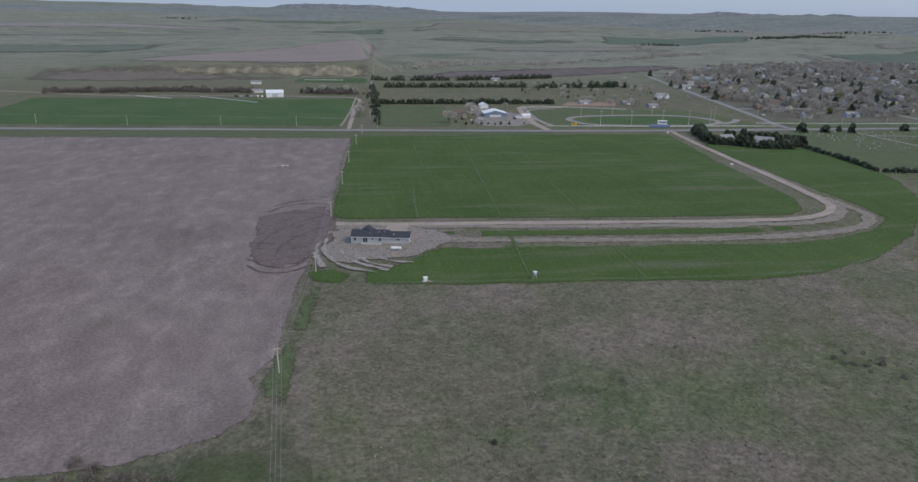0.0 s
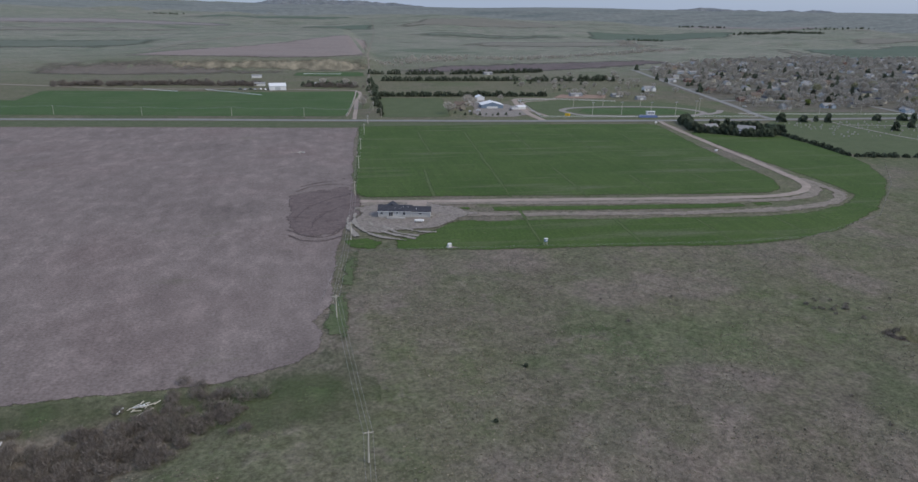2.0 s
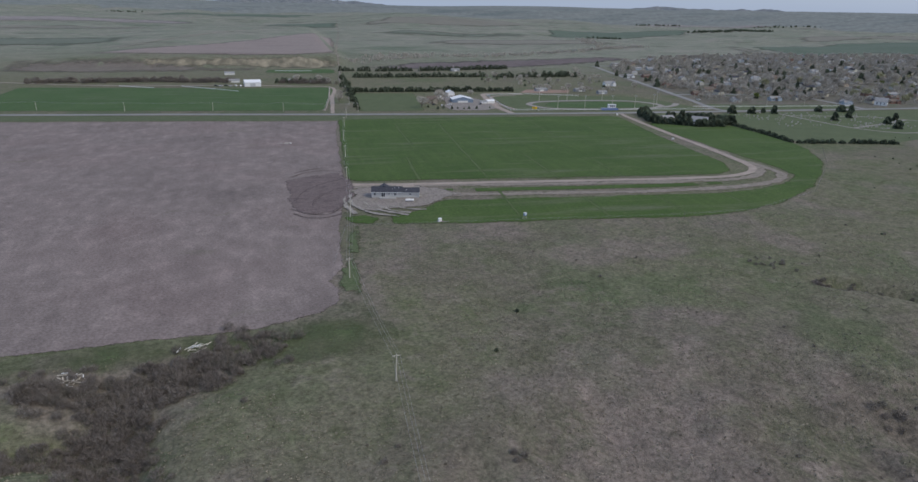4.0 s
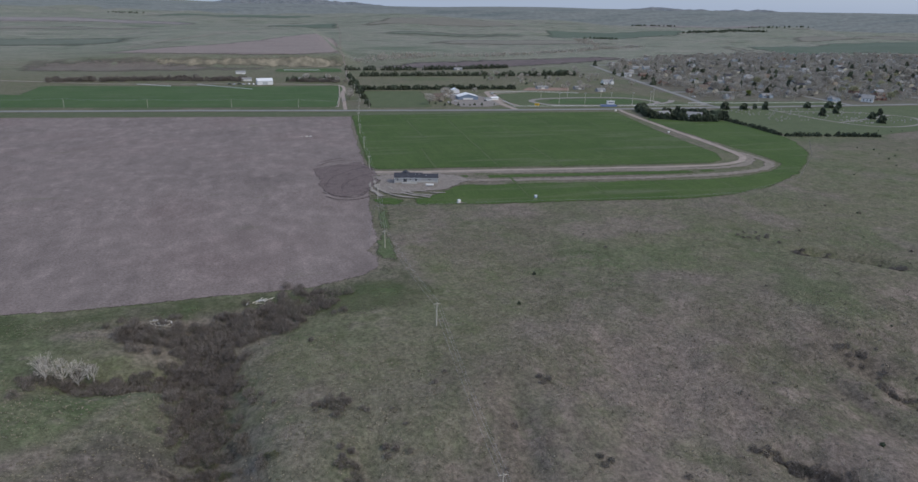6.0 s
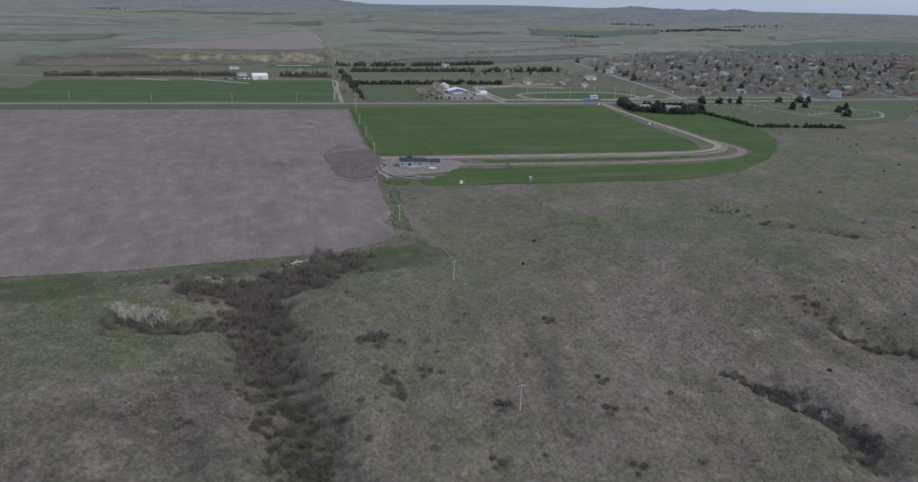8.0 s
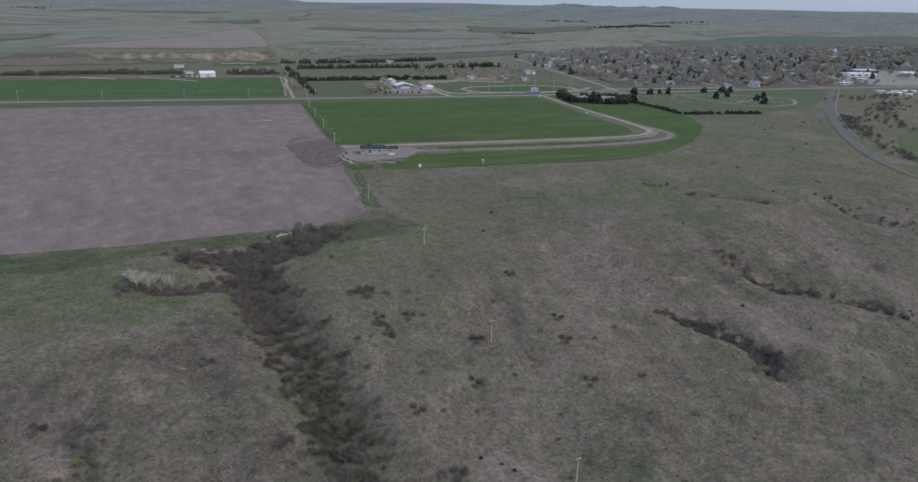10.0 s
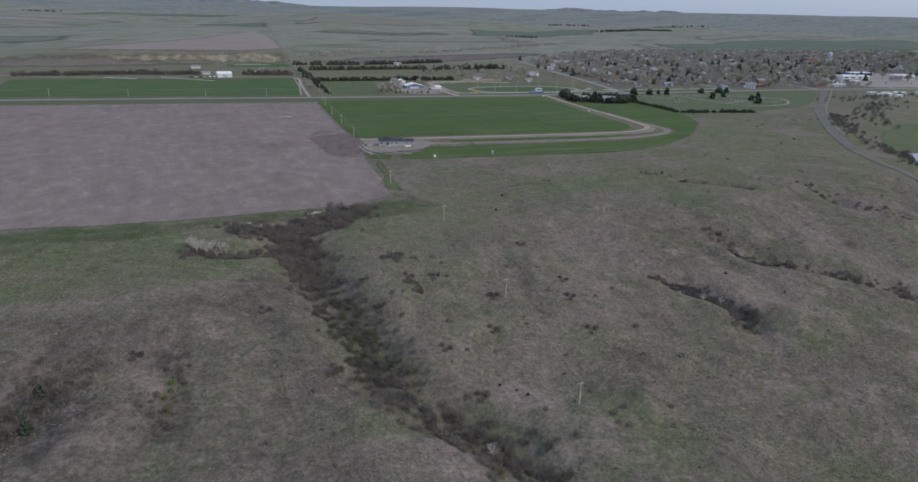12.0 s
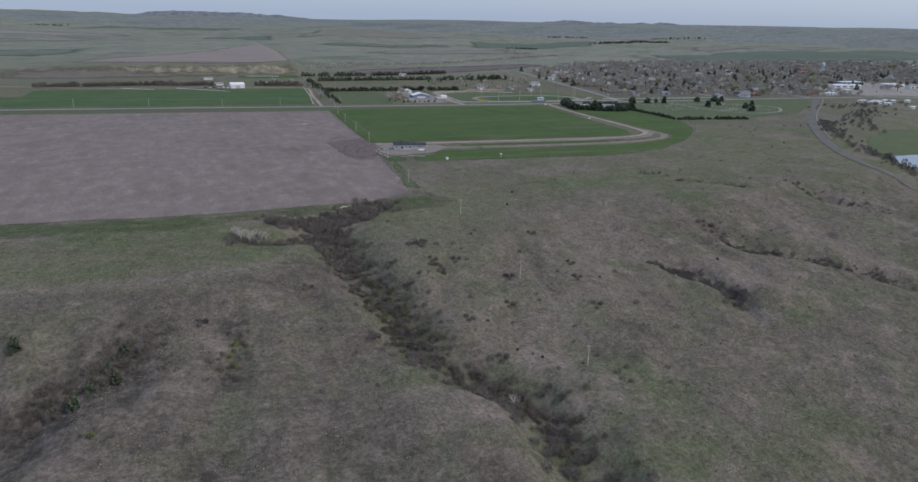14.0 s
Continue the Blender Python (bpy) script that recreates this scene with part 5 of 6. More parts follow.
def conifer_arrays(n, rs, tall=8.0, wide=2.4, blunt=0.75):
    z = rs.uniform(0.02, 1.0, n) ** 1.15
    a = rs.uniform(0, 2 * math.pi, n)
    r = wide * (1 - z) ** blunt * (0.8 + 0.28 * np.sin(3 * a + 9 * z)) + 0.18
    tip = np.stack([np.cos(a) * r, np.sin(a) * r, tall * (z - 0.03)], -1)
    base = np.stack([np.cos(a) * r * 0.35, np.sin(a) * r * 0.35, tall * (z + 0.05)], -1)
    return slivers(tip + rs.normal(size=tip.shape) * 0.12, base, 0.55 * np.clip(r, 0.5, 2.2) + 0.25, rs)


def conifer(seed, label, tall=8.0, wide=2.4, n=300, blunt=0.75, group="windbreak conifers", name="conifer"):
    rs = np.random.RandomState(seed)
    t = thing(name, label, "tree", group)
    part("trunk", rod((0, 0, -0.5), (0, 0, tall * 0.9), 0.2, 0.04, 6), BARK, t)
    v, f = conifer_arrays(n, rs, tall, wide, blunt)
    c = new("crown", mesh_of("crown", v, f, NEEDLE))
    c.parent = t
    return t


rnd = random.Random(11)


def scatter(kinds, spots, low=0.8, high=1.2):
    """The kinds, copied to the spots; the first of each kind is moved there itself."""
    used = set()
    for k, (x, y) in enumerate(spots):
        o = kinds[rnd.randrange(len(kinds))] if len(used) == len(kinds) else kinds[len(used)]
        s = rnd.uniform(low, high)
        m = pose(x, y, h(x, y), rnd.uniform(-3, 3), rnd.uniform(-3, 3), rnd.uniform(0, 360)) @ Matrix.Diagonal((s * rnd.uniform(0.88, 1.12), s, s * rnd.uniform(0.85, 1.15), 1))
        if o.name not in used:
            used.add(o.name)
            o.matrix_basis = m
        else:
            copy_thing(o, m)


def belt(a, b, gap, rows=1, spread=1.0, skip=0.0):
    out = []
    n = int(math.dist(a, b) / gap)
    for r in range(rows):
        for k in range(n):
            if rnd.random() < skip:
                continue
            u = (k + 0.5 * (r % 2) + rnd.uniform(-0.2, 0.2)) / n
            out.append((a[0] + (b[0] - a[0]) * u + rnd.gauss(0, spread), a[1] + (b[1] - a[1]) * u + r * gap + rnd.gauss(0, spread)))
    return out


windbreak = [conifer(21 + k, "dark green conifer in a dense windbreak row", 5.6 + k * 0.7, 3.3 + 0.3 * k, 320, 0.42) for k in range(3)]
scatter(windbreak, belt((52, 796), (262, 792), 3.8, 1, 0.7), 0.75, 1.1)
for x, y in belt((44, 655), (50, 792), 4.6, 1, 1.8, 0.15):
    copy_thing(windbreak[0], pose(x, y, h(x, y), 0, 0, 40 * x) @ Matrix.Scale(rnd.uniform(0.5, 0.85), 4))
for k in range(30):
    x, y = rnd.uniform(255, 450), rnd.uniform(815, 1040)
    copy_thing(windbreak[k % 3], pose(x, y, h(x, y), 0, 0, 40 * x) @ Matrix.Scale(rnd.uniform(0.25, 0.6), 4))
tall_con = [conifer(31 + k, "tall dark spruce beside a house", 9.0 + k, 4.6 + 0.4 * k, 620, 0.33, "house conifers") for k in range(2)]
spots = belt((338, 596), (322, 545), 3.6, 1, 1.5) + belt((322, 540), (352, 514), 3.4, 1, 1.2) + belt((352, 512), (380, 508), 3.4, 1, 1.2) + belt((366, 552), (396, 530), 4.0, 2, 2.0) + belt((356, 570), (384, 548), 6, 1, 2) + belt((376, 512), (400, 520), 5.5, 2, 1.5)
spots += [(446, 590), (470, 588), (486, 590), (496, 584), (560, 590), (590, 588), (600, 584), (606, 590), (560, 545), (528, 530), (596, 520), (548, 470), (566, 500)]
scatter(tall_con, spots, 0.75, 1.1)
hedge = [conifer(41 + k, "dark clipped conifer in the cemetery hedge", 3.6, 2.2, 220, 0.45, "cemetery hedge") for k in range(2)]
scatter(hedge, belt((393, 524), (388, 462), 2.8, 1, 0.6) + belt((387, 460), (378, 412), 2.8, 1, 0.6) + belt((381, 410), (425, 402), 2.8, 1, 0.6) + belt((427, 401), (466, 391), 2.8, 1, 0.6), 0.85, 1.15)
juniper = [conifer(51 + k, "small dark juniper bush on the pasture", 1.2, 0.7, 150, 0.4, "pasture junipers", "juniper") for k in range(2)]
spots = [(36, 138), (236, 118), (240, 113), (239, 184), (359, 236), (97, 25), (365, 279), (485, 324), (327, 96), (20, 112), (-39, -22), (-34, -25), (-32, -29), (190, 60), (210, 150), (262, 140), (300, 200), (310, 260), (330, 222), (380, 300), (420, 330), (440, 330), (455, 325), (395, 345), (470, 352), (280, 90), (150, 75), (160, 52), (205, 20)]
spots += [(430 + rnd.uniform(-40, 60), 320 + rnd.uniform(-30, 30)) for k in range(10)] + [(540 + rnd.uniform(-50, 50), 430 + rnd.uniform(-14, 14)) for k in range(6)]
scatter(juniper, spots, 0.5, 1.05)

lone = [bare_tree(61, TWIG, BARK, "large bare cottonwood with a grey-brown crown", 1300, 13, 7.0, 0.16, "bare farm trees"), bare_tree(62, TWIG, BARK, "bare spreading farmyard tree", 1000, 11, 5.5, 0.16, "bare farm trees")]
spots = [(28, 700), (30, 716), (32, 735), (34, 752), (142, 708), (150, 712), (146, 722), (138, 690), (124, 690), (118, 672), (112, 660), (190, 745), (330, 790), (340, 796), (350, 770), (362, 775), (20, 892), (-10, 896), (30, 870)] + [(rnd.uniform(250, 455), rnd.uniform(800, 1000)) for k in range(34)] + [(rnd.uniform(300, 400), rnd.uniform(770, 805)) for k in range(10)]
scatter(lone, spots, 0.5, 1.05)
scatter([conifer(71, "small dark spruce in the farmyard", 5, 1.9, 220, 0.75, "farmyard conifers")], [(128, 652), (135, 655), (143, 650), (150, 652), (156, 648), (162, 650), (170, 648), (120, 664), (116, 678), (186, 652)], 0.7, 1.2)


# ---- the town ----
def town_inside(x, y):
    west = np.interp(y, [640, 725, 842, 1005, 1140], [470, 478, 494, 520, 560])
    north = np.interp(x, [560, 715, 800, 1100, 1360, 1500, 1700], [1120, 1230, 1265, 1320, 1280, 1230, 1080])
    south = np.interp(x, [430, 640, 830, 980, 1700], [668, 640, 622, 615, 600])
    return west < x < 1700 and south < y < north


HOUSES = []
for k, (wm, rm, lab) in enumerate([(WHITE, ROOF_GREY, "white town house with a grey shingle roof"), (TAN_WALL, ROOF_BROWN, "tan town house with a brown shingle roof"), (paint("pale blue siding", (0.38, 0.44, 0.5)), ROOF_GREY, "pale blue town house with a grey roof"), (paint("off-white siding", (0.55, 0.54, 0.5)), ROOF_GREY, "off-white town house with a weathered grey roof"), (BRICK_RED, ROOF_BROWN, "brick town house with a brown roof"), (paint("cream siding", (0.62, 0.58, 0.48)), SHINGLE, "cream town house with a dark roof")]):
    HOUSES.append(cottage(11 + k % 3 * 1.5, 8.5, 3.0 + 0.5 * (k % 2), 2.3, wm, rm, lab, "town houses", wing=k % 2 == 0))
first = set()
for gy in range(645, 1300, 34):
    for gx in range(470, 1700, 36):
        x, y = gx + rnd.uniform(-8, 8), gy + rnd.uniform(-7, 7)
        if not town_inside(x, y) or rnd.random() < 0.42 or (930 < x < 1240 and y < 775) or (y < 665 and x < 640):
            continue
        k = rnd.randrange(6)
        m = pose(x, y, h(x, y), 0, 0, rnd.choice((0, 90, 180, 270)) - 3 + rnd.uniform(-4, 4))
        if k in first:
            copy_thing(HOUSES[k], m)
        else:
            first.add(k)
            HOUSES[k].matrix_basis = m

TOWN = [bare_tree(81, TWIG, BARK, "bare grey-brown town tree with a full crown", 820, 9.6, 5.0, 0.34), bare_tree(82, TWIG, BARK, "tall bare grey-brown town tree", 820, 11.5, 4.8, 0.34), bare_tree(83, TWIG_BUD, BARK, "town tree with olive spring buds", 820, 9.6, 5.0, 0.36), bare_tree(84, TWIG, BARK, "broad bare grey-brown town tree", 860, 8.6, 5.4, 0.34)]
near, rest = [], []
while len(near) + len(rest) < 2150:
    x, y = rnd.uniform(440, 1690), rnd.uniform(615, 1320)
    if not town_inside(x, y) or (940 < x < 1230 and y < 760 and rnd.random() < 0.85) or (y < 668 and x < 640 and rnd.random() < 0.9):
        continue
    (near if y - 0.35 * (x - 450) < 745 and len(near) < 285 else rest).append((x, y))
scatter(TOWN, near, 0.75, 1.35)
fresh = bare_tree(85, LEAF_NEW, BARK, "town tree in fresh yellow-green leaf", 900, 9, 5.2, 0.5)
scatter([fresh], [(655, 700), (690, 720), (640, 735), (560, 700), (760, 690), (585, 860), (880, 820)], 0.8, 1.2)
scatter([conifer(91, "dark town spruce among bare trees", 11, 3.6, 320, 0.7, "town spruces", "town_spruce"), conifer(92, "broad dark town cedar", 9, 4.0, 320, 0.6, "town cedars", "town_cedar")], [(rnd.uniform(490, 1300), rnd.uniform(680, 1150)) for k in range(150)] + [(rnd.uniform(560, 700), rnd.uniform(700, 800)) for k in range(12)] + [(rnd.uniform(850, 1300), rnd.uniform(800, 1000)) for k in range(40)], 0.7, 1.15)


def woods(name, spots, make, material, label, category="woods", seed=1):
    """Many trees or bushes in one mesh, for what nobody could count."""
    rs = np.random.RandomState(seed)
    kinds = [make(rs) for k in range(6)]
    vs, fs, n = [], [], 0
    xy = np.array([s[:2] for s in spots], float)
    zs = height(xy[:, 0], xy[:, 1])
    for (x, y, *size), z in zip(spots, zs):
        v, f = kinds[rs.randint(6)]
        s = (size[0] if size else 1.0) * rs.uniform(0.75, 1.3)
        a = rs.uniform(0, 6.28)
        rot = np.array([[math.cos(a), -math.sin(a), 0], [math.sin(a), math.cos(a), 0], [0, 0, 1]])
        vs.append((v * s) @ rot.T + np.array([x, y, z]))
        fs.append(f + n)
        n += len(v)
    v, f = np.concatenate(vs), np.concatenate(fs)
    me = bpy.data.meshes.new(name)
    me.vertices.add(len(v))
    me.vertices.foreach_set("co", v.ravel())
    me.loops.add(f.size)
    me.loops.foreach_set("vertex_index", f.ravel().astype(np.int32))
    me.polygons.add(len(f))
    me.polygons.foreach_set("loop_start", np.arange(0, f.size, 3))
    me.update(calc_edges=True)
    me.materials.append(material)
    return tagged(new(name, me), label, category, kind="stuff")


def bare_kind(rs):
    return crown_bare(340, rs, 9.4, 4.9, 0.1, 0.55)


woods("town_woods", rest, bare_kind, TWIG, "mass of bare grey-brown trees over the town", seed=3)


def conifer_kind(rs):
    return conifer_arrays(150, rs, 6.2, 3.4, 0.42)


woods("windbreak", [(x, y, 1.0) for x, y in belt((74, 958), (278, 962), 3.8, 1, 0.8, 0.03) + belt((290, 956), (408, 958), 3.8, 1, 1.0, 0.05) + belt((66, 1052), (112, 1048), 4, 1, 1, 0.1) + belt((122, 1048), (182, 1050), 4, 1, 1, 0.12) + belt((190, 1050), (352, 1084), 3.8, 1, 1.0, 0.04) + belt((385, 985), (430, 960), 5, 2, 4, 0.2) + belt((50, 800), (58, 960), 6, 1, 2.5, 0.2) + belt((-40, 892), (30, 896), 6, 2, 3, 0.3)], conifer_kind, NEEDLE, "long dark rows of windbreak conifers", seed=5)
FAR_WOODS = belt((1500, 2300), (1960, 2440), 12, 4, 8) + belt((1600, 2900), (1720, 2740), 16, 3, 9) + belt((900, 1930), (1040, 1975), 12, 2, 8, 0.2) + belt((-230, 3790), (-90, 3720), 14, 3, 9) + belt((2000, 2650), (2500, 2500), 18, 2, 9, 0.2) + belt((-700, 3300), (-560, 3280), 16, 2, 8)
woods("far_woods", [(x, y, 1.0) for x, y in FAR_WOODS], conifer_kind, NEEDLE, "dark far woods in rows on the plain", seed=6)


def bush_kind(rs):
    return crown_bare(420, rs, 2.9, 2.3, -0.3, 0.085)


def far_bush_kind(rs):
    return crown_bare(210, rs, 5.6, 3.8, -0.2, 0.36)


def along(pts, n, spread, seed, low=0.6, high=1.3, part_of=(0.0, 1.0)):
    """Places strewn along a line, thinning to its sides."""
    r = random.Random(seed)
    lens = [math.dist(p, q) for p, q in zip(pts, pts[1:])]
    out = []
    for k in range(n):
        d = sum(lens) * (part_of[0] + (part_of[1] - part_of[0]) * r.random())
        i = 0
        while d > lens[i] and i < len(lens) - 1:
            d -= lens[i]
            i += 1
        u = d / lens[i]
        p, q = pts[i], pts[i + 1]
        out.append((p[0] + (q[0] - p[0]) * u + r.gauss(0, spread), p[1] + (q[1] - p[1]) * u + r.gauss(0, spread), r.uniform(low, high)))
    return out


# creek and hedgerow brush far off
woods("creek_brush", along([(134, 1262), (210, 1316), (381, 1290), (453, 1322), (617, 1400), (745, 1488), (900, 1600)], 330, 11, 1) + along([(745, 1480), (800, 1700), (860, 1900)], 120, 12, 2) + along([(80, 1180), (160, 1240), (260, 1290)], 60, 10, 3), far_bush_kind, TWIG, "bare grey brush along a distant creek", "brush", 7)
woods("shelter_brush", along([(-330, 905), (-240, 915), (-168, 916), (-95, 908)], 330, 6, 4) + along([(-30, 890), (35, 885)], 40, 4, 5), far_bush_kind, BRUSH, "dense bare shelter belt of grey-brown brush", "brush", 8)
woods("valley_brush", along([(720, 430), (640, 385), (577, 337), (530, 296)], 110, 11, 6, 0.35, 0.85) + along([(540, 352), (470, 276), (430, 225), (402, 178)], 110, 5, 7, 0.35, 0.8) + along([(420, 190), (400, 160), (380, 120)], 50, 7, 8, 0.4, 0.9) + along([(700, 470), (820, 500), (900, 520)], 70, 18, 9, 0.4, 0.9), far_bush_kind, BRUSH, "dark bare thickets in the valley below the road", "brush", 9)

# the ravine
head = along([(-106, 116), (-86, 112), (-60, 124), (-50, 131)], 340, 6.0, 10, 0.7, 1.25) + along([(-112, 122), (-104, 116)], 22, 3, 18)
arm = along(RAVINE_ARM, 120, 3.4, 11, 0.6, 1.1)
bed = along(RAVINE[1:4], 290, 5.0, 12, 0.6, 1.2) + along(RAVINE[3:7], 180, 6.0, 32, 0.45, 1.0) + along(RAVINE[6:12], 230, 5.6, 13, 0.6, 1.35) + along(RAVINE[5:7], 40, 3.0, 14, 0.5, 0.9)
woods("ravine_thicket", head + arm + bed, bush_kind, BRUSH, "tangled bare brown thicket filling the ravine", "brush", 10)
woods("ravine_brush", along(RAVINE[3:7], 120, 5.0, 15, 0.45, 0.9) + along(RAVINE[8:12], 40, 7, 16, 0.5, 1.0), bush_kind, BRUSH_GREEN, "olive budding brush along the ravine's floor", "brush", 11)
woods("gully_thicket", along(GULLY_EAST, 90, 1.2, 17, 0.3, 0.6, (0.0, 0.4)) + along(GULLY_EAST[1:], 160, 2.4, 30, 0.45, 0.9, (0.0, 0.62)), bush_kind, BRUSH, "dark bare brush in a steep side gully", "brush", 12)
woods("gully_brush", along(GULLY_FAR, 130, 2.6, 19, 0.4, 1.0, (0.05, 0.9)) + along(SCARP, 110, 1.3, 20, 0.35, 0.75) + along(SCARP_FAR, 70, 2.5, 21, 0.4, 0.8) + along([(150, 165), (162, 158)], 14, 3, 22, 0.3, 0.6), bush_kind, BRUSH, "broken line of dark brush along a pasture gully", "brush", 13)
woods("swale_thicket", along(SWALE[:4], 130, 4.2, 23, 0.6, 1.2) + along(SWALE_MID[:3], 36, 2.6, 24, 0.35, 0.8), bush_kind, BRUSH, "dark thicket in a hollow of the hill", "brush", 14)
BUSHES = [(-55, 61), (-66, 28), (-50, 43), (-107, 37), (-89, -1), (-51, -3), (-47, -26), (8, -3), (10, 17), (-39, 42), (10, 63), (-72, 15), (-149, 12), (-20, 26), (14, 30), (-28, 8)]
slope = [(r.uniform(-72, 60), r.uniform(-60, 75), r.uniform(0.25, 0.75)) for r in [random.Random(25)] for k in range(48)] + [(r.uniform(-230, -95), r.uniform(-80, 30), r.uniform(0.2, 0.55)) for r in [random.Random(26)] for k in range(40)] + [(r.uniform(60, 300), r.uniform(-40, 200), r.uniform(0.2, 0.5)) for r in [random.Random(27)] for k in range(50)]
woods("hill_shrubs", slope + along([(-52, 62), (-46, 60)], 14, 3.5, 28, 0.5, 0.9) + along([(-50, 38), (-46, 36)], 12, 2.6, 29, 0.5, 0.9) + [(x + 1.6 * math.cos(k * 2.1), y + 1.6 * math.sin(k * 2.1), 0.6) for x, y in BUSHES for k in range(5)], bush_kind, BRUSH, "low dark shrubs dotted over the dry hillside", "shrub", 15)


def sage_kind(rs):
    n = 3
    a = rs.uniform(0, 6.28, n)
    tip = np.stack([np.cos(a) * 0.42, np.sin(a) * 0.42, rs.uniform(0.10, 0.26, n)], -1)
    return slivers(tip * np.array([0.15, 0.15, -0.1]), tip, np.full(n, 0.5), rs)


SAGE = surface("dry grass tufts", [(0.20, 0.19, 0.14), (0.28, 0.25, 0.20), (0.21, 0.215, 0.145)], 14, 2, 0.2, relief=0, island=0.3)
rs = np.random.RandomState(31)
px, py = rs.uniform(-250, 330, 200000), rs.uniform(-125, 232, 200000)
keep = (fbm(px, py, 26, 4, 33) > -0.12) & ~((py > 132) & (px < -8)) & (rs.uniform(size=200000) < np.clip(0.95 - (py - 60) / 250, 0.25, 0.8))
woods("grass_tufts", np.stack([px[keep], py[keep], rs.uniform(0.35, 0.95, keep.sum())], -1).tolist(), sage_kind, SAGE, "dry grass and sage tufts over the pasture", "grass", 16)

dead = bare_tree(101, BARK_PALE, BARK_PALE, "pale leafless dead tree beside the ravine", 80, 6.5, 3.0, 0.12, "bleached trees", 9)
scatter([dead, bare_tree(102, BARK_PALE, BARK_PALE, "pale leafless dead tree in a small grove", 120, 7.5, 3.2, 0.12, "bleached trees", 9)], [(-54, -50), (-130, 96), (-128, 93), (-126, 96), (-124, 94), (-122, 96), (-120, 93), (-118, 96), (80, 8), (-125, 98), (-116, 94), (-121, 98), (-129, 98), (76, 14)], 0.75, 1.1)
yellow = bare_tree(103, LEAF_NEW, BARK, "small bush in fresh yellow-green leaf", 160, 3.0, 1.5, 0.3, "leafing bushes", 5)
scatter([yellow], [(-181, -38), (-139, 0), (-141, -6), (-140, -12)], 0.6, 1.0)
scatter([conifer(104, "dark green cedar in the hill's hollow", 4.2, 1.9, 260, 0.45, "hollow cedars", "cedar")], [(-174, 2), (-178, -4), (-176, -10), (-183, -14), (-187, -20), (-206, 8), (-212, 2), (-215, -8)], 0.7, 1.1)

# ---- cemetery stones ----
bm = prism([(-0.5, -0.2), (0.5, -0.2), (0.5, 0.8), (0.3, 1.0), (-0.3, 1.0), (-0.5, 0.8)], -0.14, 0.14)
stone = tagged(part("gravestone", bm, paint("pale granite", (0.38, 0.37, 0.36))), "small pale upright gravestone on the lawn", "gravestone", "cemetery stones")
r = random.Random(41)
for k in range(170):
    x, y = (r.uniform(505, 600), 470 + 11 * r.randrange(11)) if k % 3 else (r.uniform(440, 500), 500 + 11 * r.randrange(9))
    m = pose(x, y, h(x, y) + 0.1, 0, 0, r.uniform(-8, 8)) @ Matrix.Scale(r.uniform(0.7, 1.25), 4)
    if k:
        copy_thing(stone, m)
    else:
        stone.matrix_basis = m


# ---- town landmarks ----
def water_tower():
    t = thing("water_tower", "pale blue-white water tower on tall legs", "water tower")
    white = paint("pale blue tank paint", (0.62, 0.68, 0.76))
    bm = rod((0, 0, 27), (0, 0, 33), 5.2, 5.2, 20)
    bmesh.ops.create_cone(bm, cap_ends=True, segments=20, radius1=5.4, radius2=0.4, depth=3.2, matrix=Matrix.Translation((0, 0, 34.6)))
    bmesh.ops.create_uvsphere(bm, u_segments=20, v_segments=10, radius=5.2, matrix=Matrix.Translation((0, 0, 27)) @ Matrix.Diagonal((1, 1, 0.55, 1)))
    part("tank", bm, white, t)
    part("riser", rod((0, 0, -1), (0, 0, 25), 0.8, 0.8, 10), white, t)
    part("walkway", rod((0, 0, 26.6), (0, 0, 26.9), 6.0, 6.0, 20), white, t)
    for k in range(6):
        a = k * math.pi / 3
        part("leg", rod((8 * math.cos(a), 8 * math.sin(a), -1), (4.9 * math.cos(a), 4.9 * math.sin(a), 27), 0.42, 0.36, 8), white, t)
    return t


put(water_tower(), 1205, 940, 0, 0, 0.72)


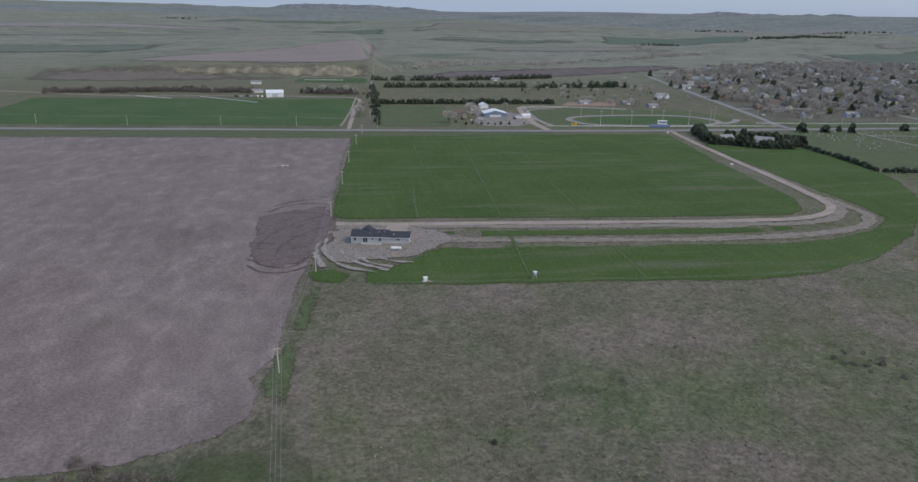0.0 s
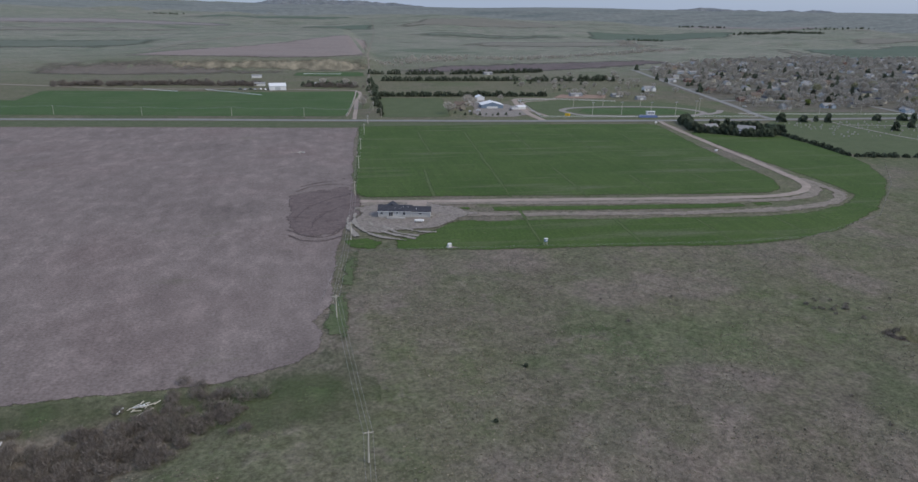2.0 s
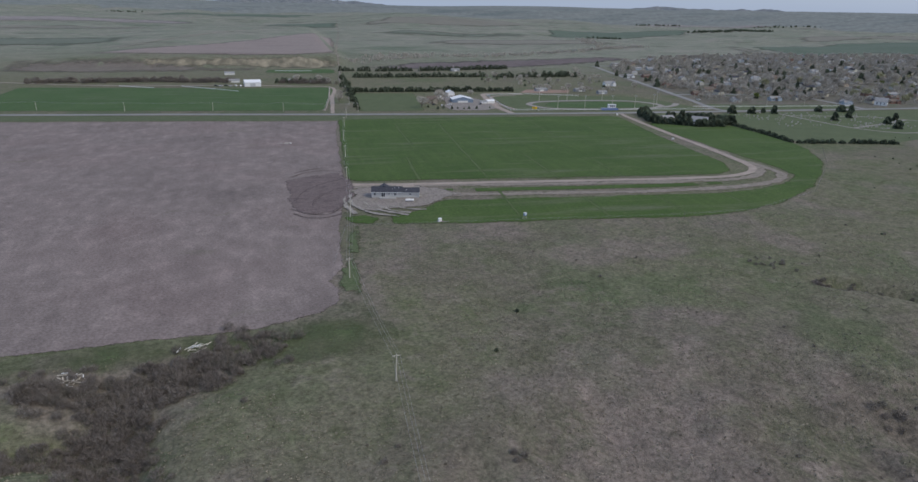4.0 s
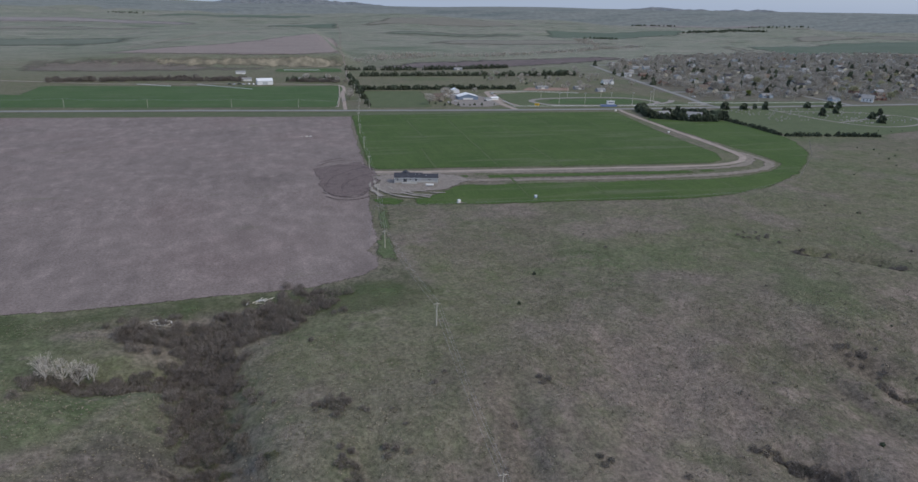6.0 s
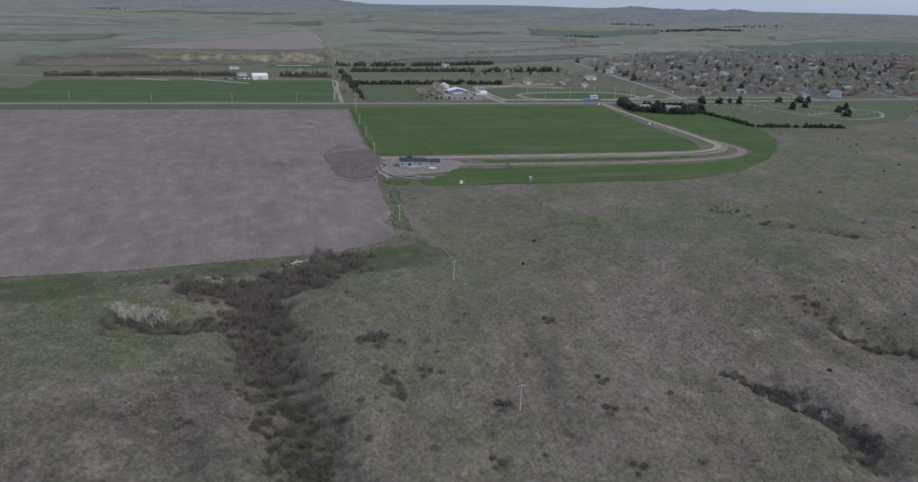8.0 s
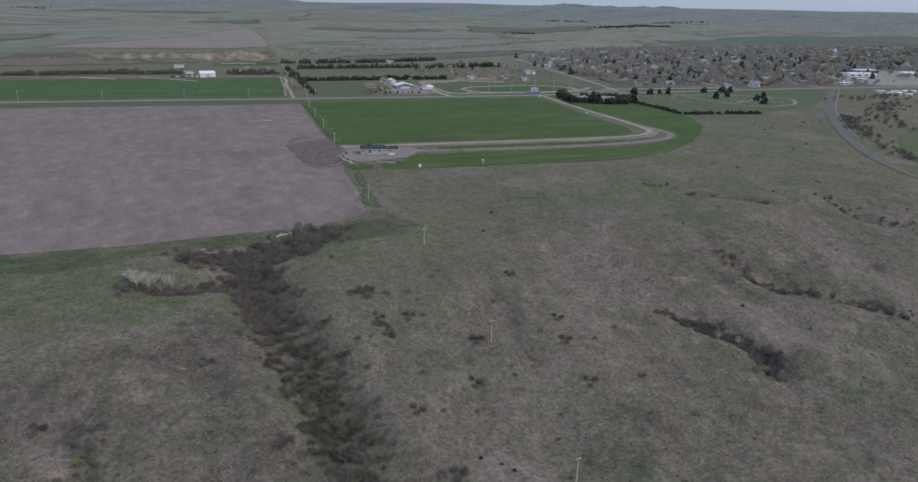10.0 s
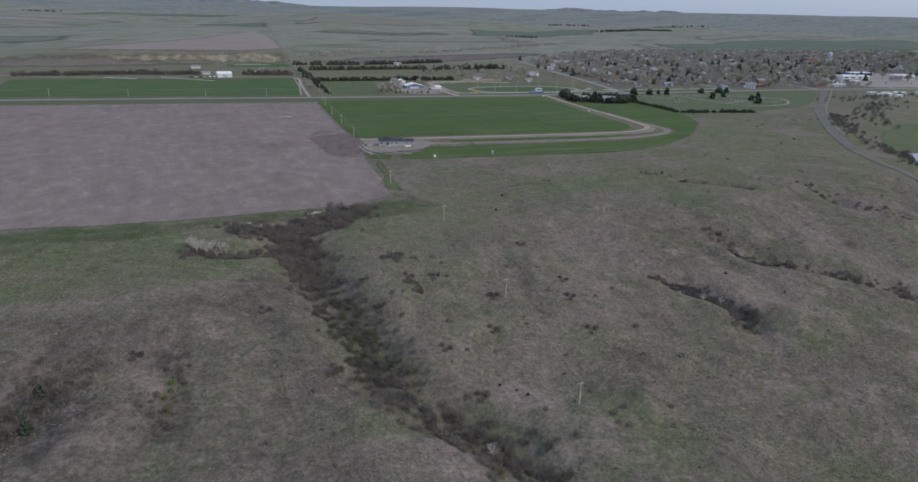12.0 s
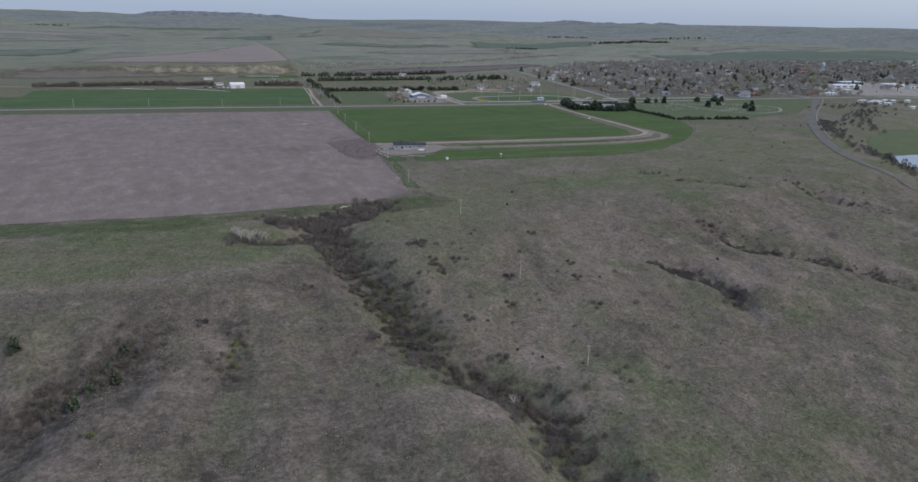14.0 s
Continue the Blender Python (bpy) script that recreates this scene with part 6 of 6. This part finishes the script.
def church(label, w=9, d=14, tower=True):
    t = thing("church", label, "church")
    prof = [(-w / 2, -0.8), (w / 2, -0.8), (w / 2, 5), (0, 9), (-w / 2, 5)]
    part("wall", prism(prof, -d / 2, d / 2), WHITE, t)
    part("roof", prism([(-w / 2 - 0.5, 4.65), (0, 9.1), (w / 2 + 0.5, 4.65), (w / 2 + 0.5, 4.9), (0, 9.4), (-w / 2 - 0.5, 4.9)], -d / 2 - 0.4, d / 2 + 0.4), ROOF_GREY, t)
    part("door", box(-0.9, -d / 2 - 0.1, 0, 0.9, -d / 2 + 0.02, 2.8), paint("dark red door", (0.18, 0.07, 0.06)), t)
    for y in (-4, 0, 4):
        for s in (-1, 1):
            part("window", box(s * w / 2 - 0.06, y - 0.5, 1.4, s * w / 2 + 0.06, y + 0.5, 3.8), GLASS, t)
    if tower:
        part("steeple", box(-1.4, -d / 2 + 0.4, 7, 1.4, -d / 2 + 3.2, 11.5), WHITE, t)
        bm = bmesh.new()
        bmesh.ops.create_cone(bm, cap_ends=True, segments=4, radius1=2.2, radius2=0.05, depth=4.5, matrix=Matrix.Translation((0, -d / 2 + 1.8, 13.7)) @ Matrix.Rotation(radians(45), 4, "Z"))
        part("spire", bm, ROOF_GREY, t)
    return t


put(church("small white gabled church beside the highway", tower=False), 690, 632, 40)
put(church("white church with steep gables in the town", 14, 18), 1240, 800, -40)


def flat_block(w, d, hgt, wall, roof, label, bays=4):
    t = thing("building", label, "building", "commercial buildings")
    part("wall", box(-w / 2, -d / 2, -1, w / 2, d / 2, hgt), wall, t)
    part("roof", box(-w / 2 - 0.3, -d / 2 - 0.3, hgt, w / 2 + 0.3, d / 2 + 0.3, hgt + 0.35, 0.05), roof, t)
    for k in range(bays):
        x = -w / 2 + w * (k + 0.5) / bays
        part("window", box(x - w / bays * 0.3, -d / 2 - 0.06, 0.9, x + w / bays * 0.3, -d / 2 + 0.02, min(hgt - 0.6, 2.9)), GLASS, t)
    part("door", box(w * 0.06, -d / 2 - 0.09, 0, w * 0.06 + 1.3, -d / 2 + 0.02, 2.3), TRIM, t)
    return t


GREY_WALL = paint("dull grey siding", (0.32, 0.33, 0.35))
for x, y, w, d, hg, wm, rm, lab in ((1020, 726, 60, 20, 5, METAL_WHITE, METAL_WHITE, "long white commercial building on a gravel lot"), (1075, 760, 50, 18, 5, BLUE_WALL, METAL_WHITE, "blue-walled store with a white flat roof"), (1115, 700, 36, 22, 6, METAL_WHITE, METAL_WHITE, "white warehouse on a gravel lot"), (1165, 690, 40, 18, 5, METAL_WHITE, ROOF_GREY, "pale warehouse with a grey roof"), (1190, 660, 34, 16, 5, TAN_WALL, METAL_WHITE, "tan store with a white roof"), (880, 634, 26, 10, 3.4, WHITE, METAL_WHITE, "low white motel row by the junction"), (905, 652, 22, 9, 3.4, WHITE, METAL_WHITE, "low white building by the junction"), (955, 668, 14, 9, 4, METAL_WHITE, METAL_WHITE, "small white metal building"), (1140, 650, 26, 14, 4.5, METAL_WHITE, METAL_WHITE, "white metal shop near the highway"), (1165, 960, 24, 18, 12, BRICK_RED, ROOF_GREY, "tall dull red brick building in the town"), (1230, 965, 60, 20, 7, GREY_WALL, ROOF_GREY, "long grey school building in the town"), (1290, 720, 30, 16, 6, METAL_WHITE, ROOF_GREY, "pale grain building at the town's edge")):
    put(flat_block(w, d, hg, wm, rm, lab), x, y, -6)
trailer = flat_block(15, 4.5, 3.0, WHITE, METAL_WHITE, "white mobile home south of the highway", 3)
trailer["group"] = "mobile homes"
trailer.name = "mobile_home"
put(trailer, 842, 500, 10)
r = random.Random(43)
for k in range(16):
    x, y = 850 + r.uniform(-30, 160), 490 + r.uniform(-25, 50)
    copy_thing(trailer, pose(x, y, h(x, y), 0, 0, r.choice((0, 90, 20))))
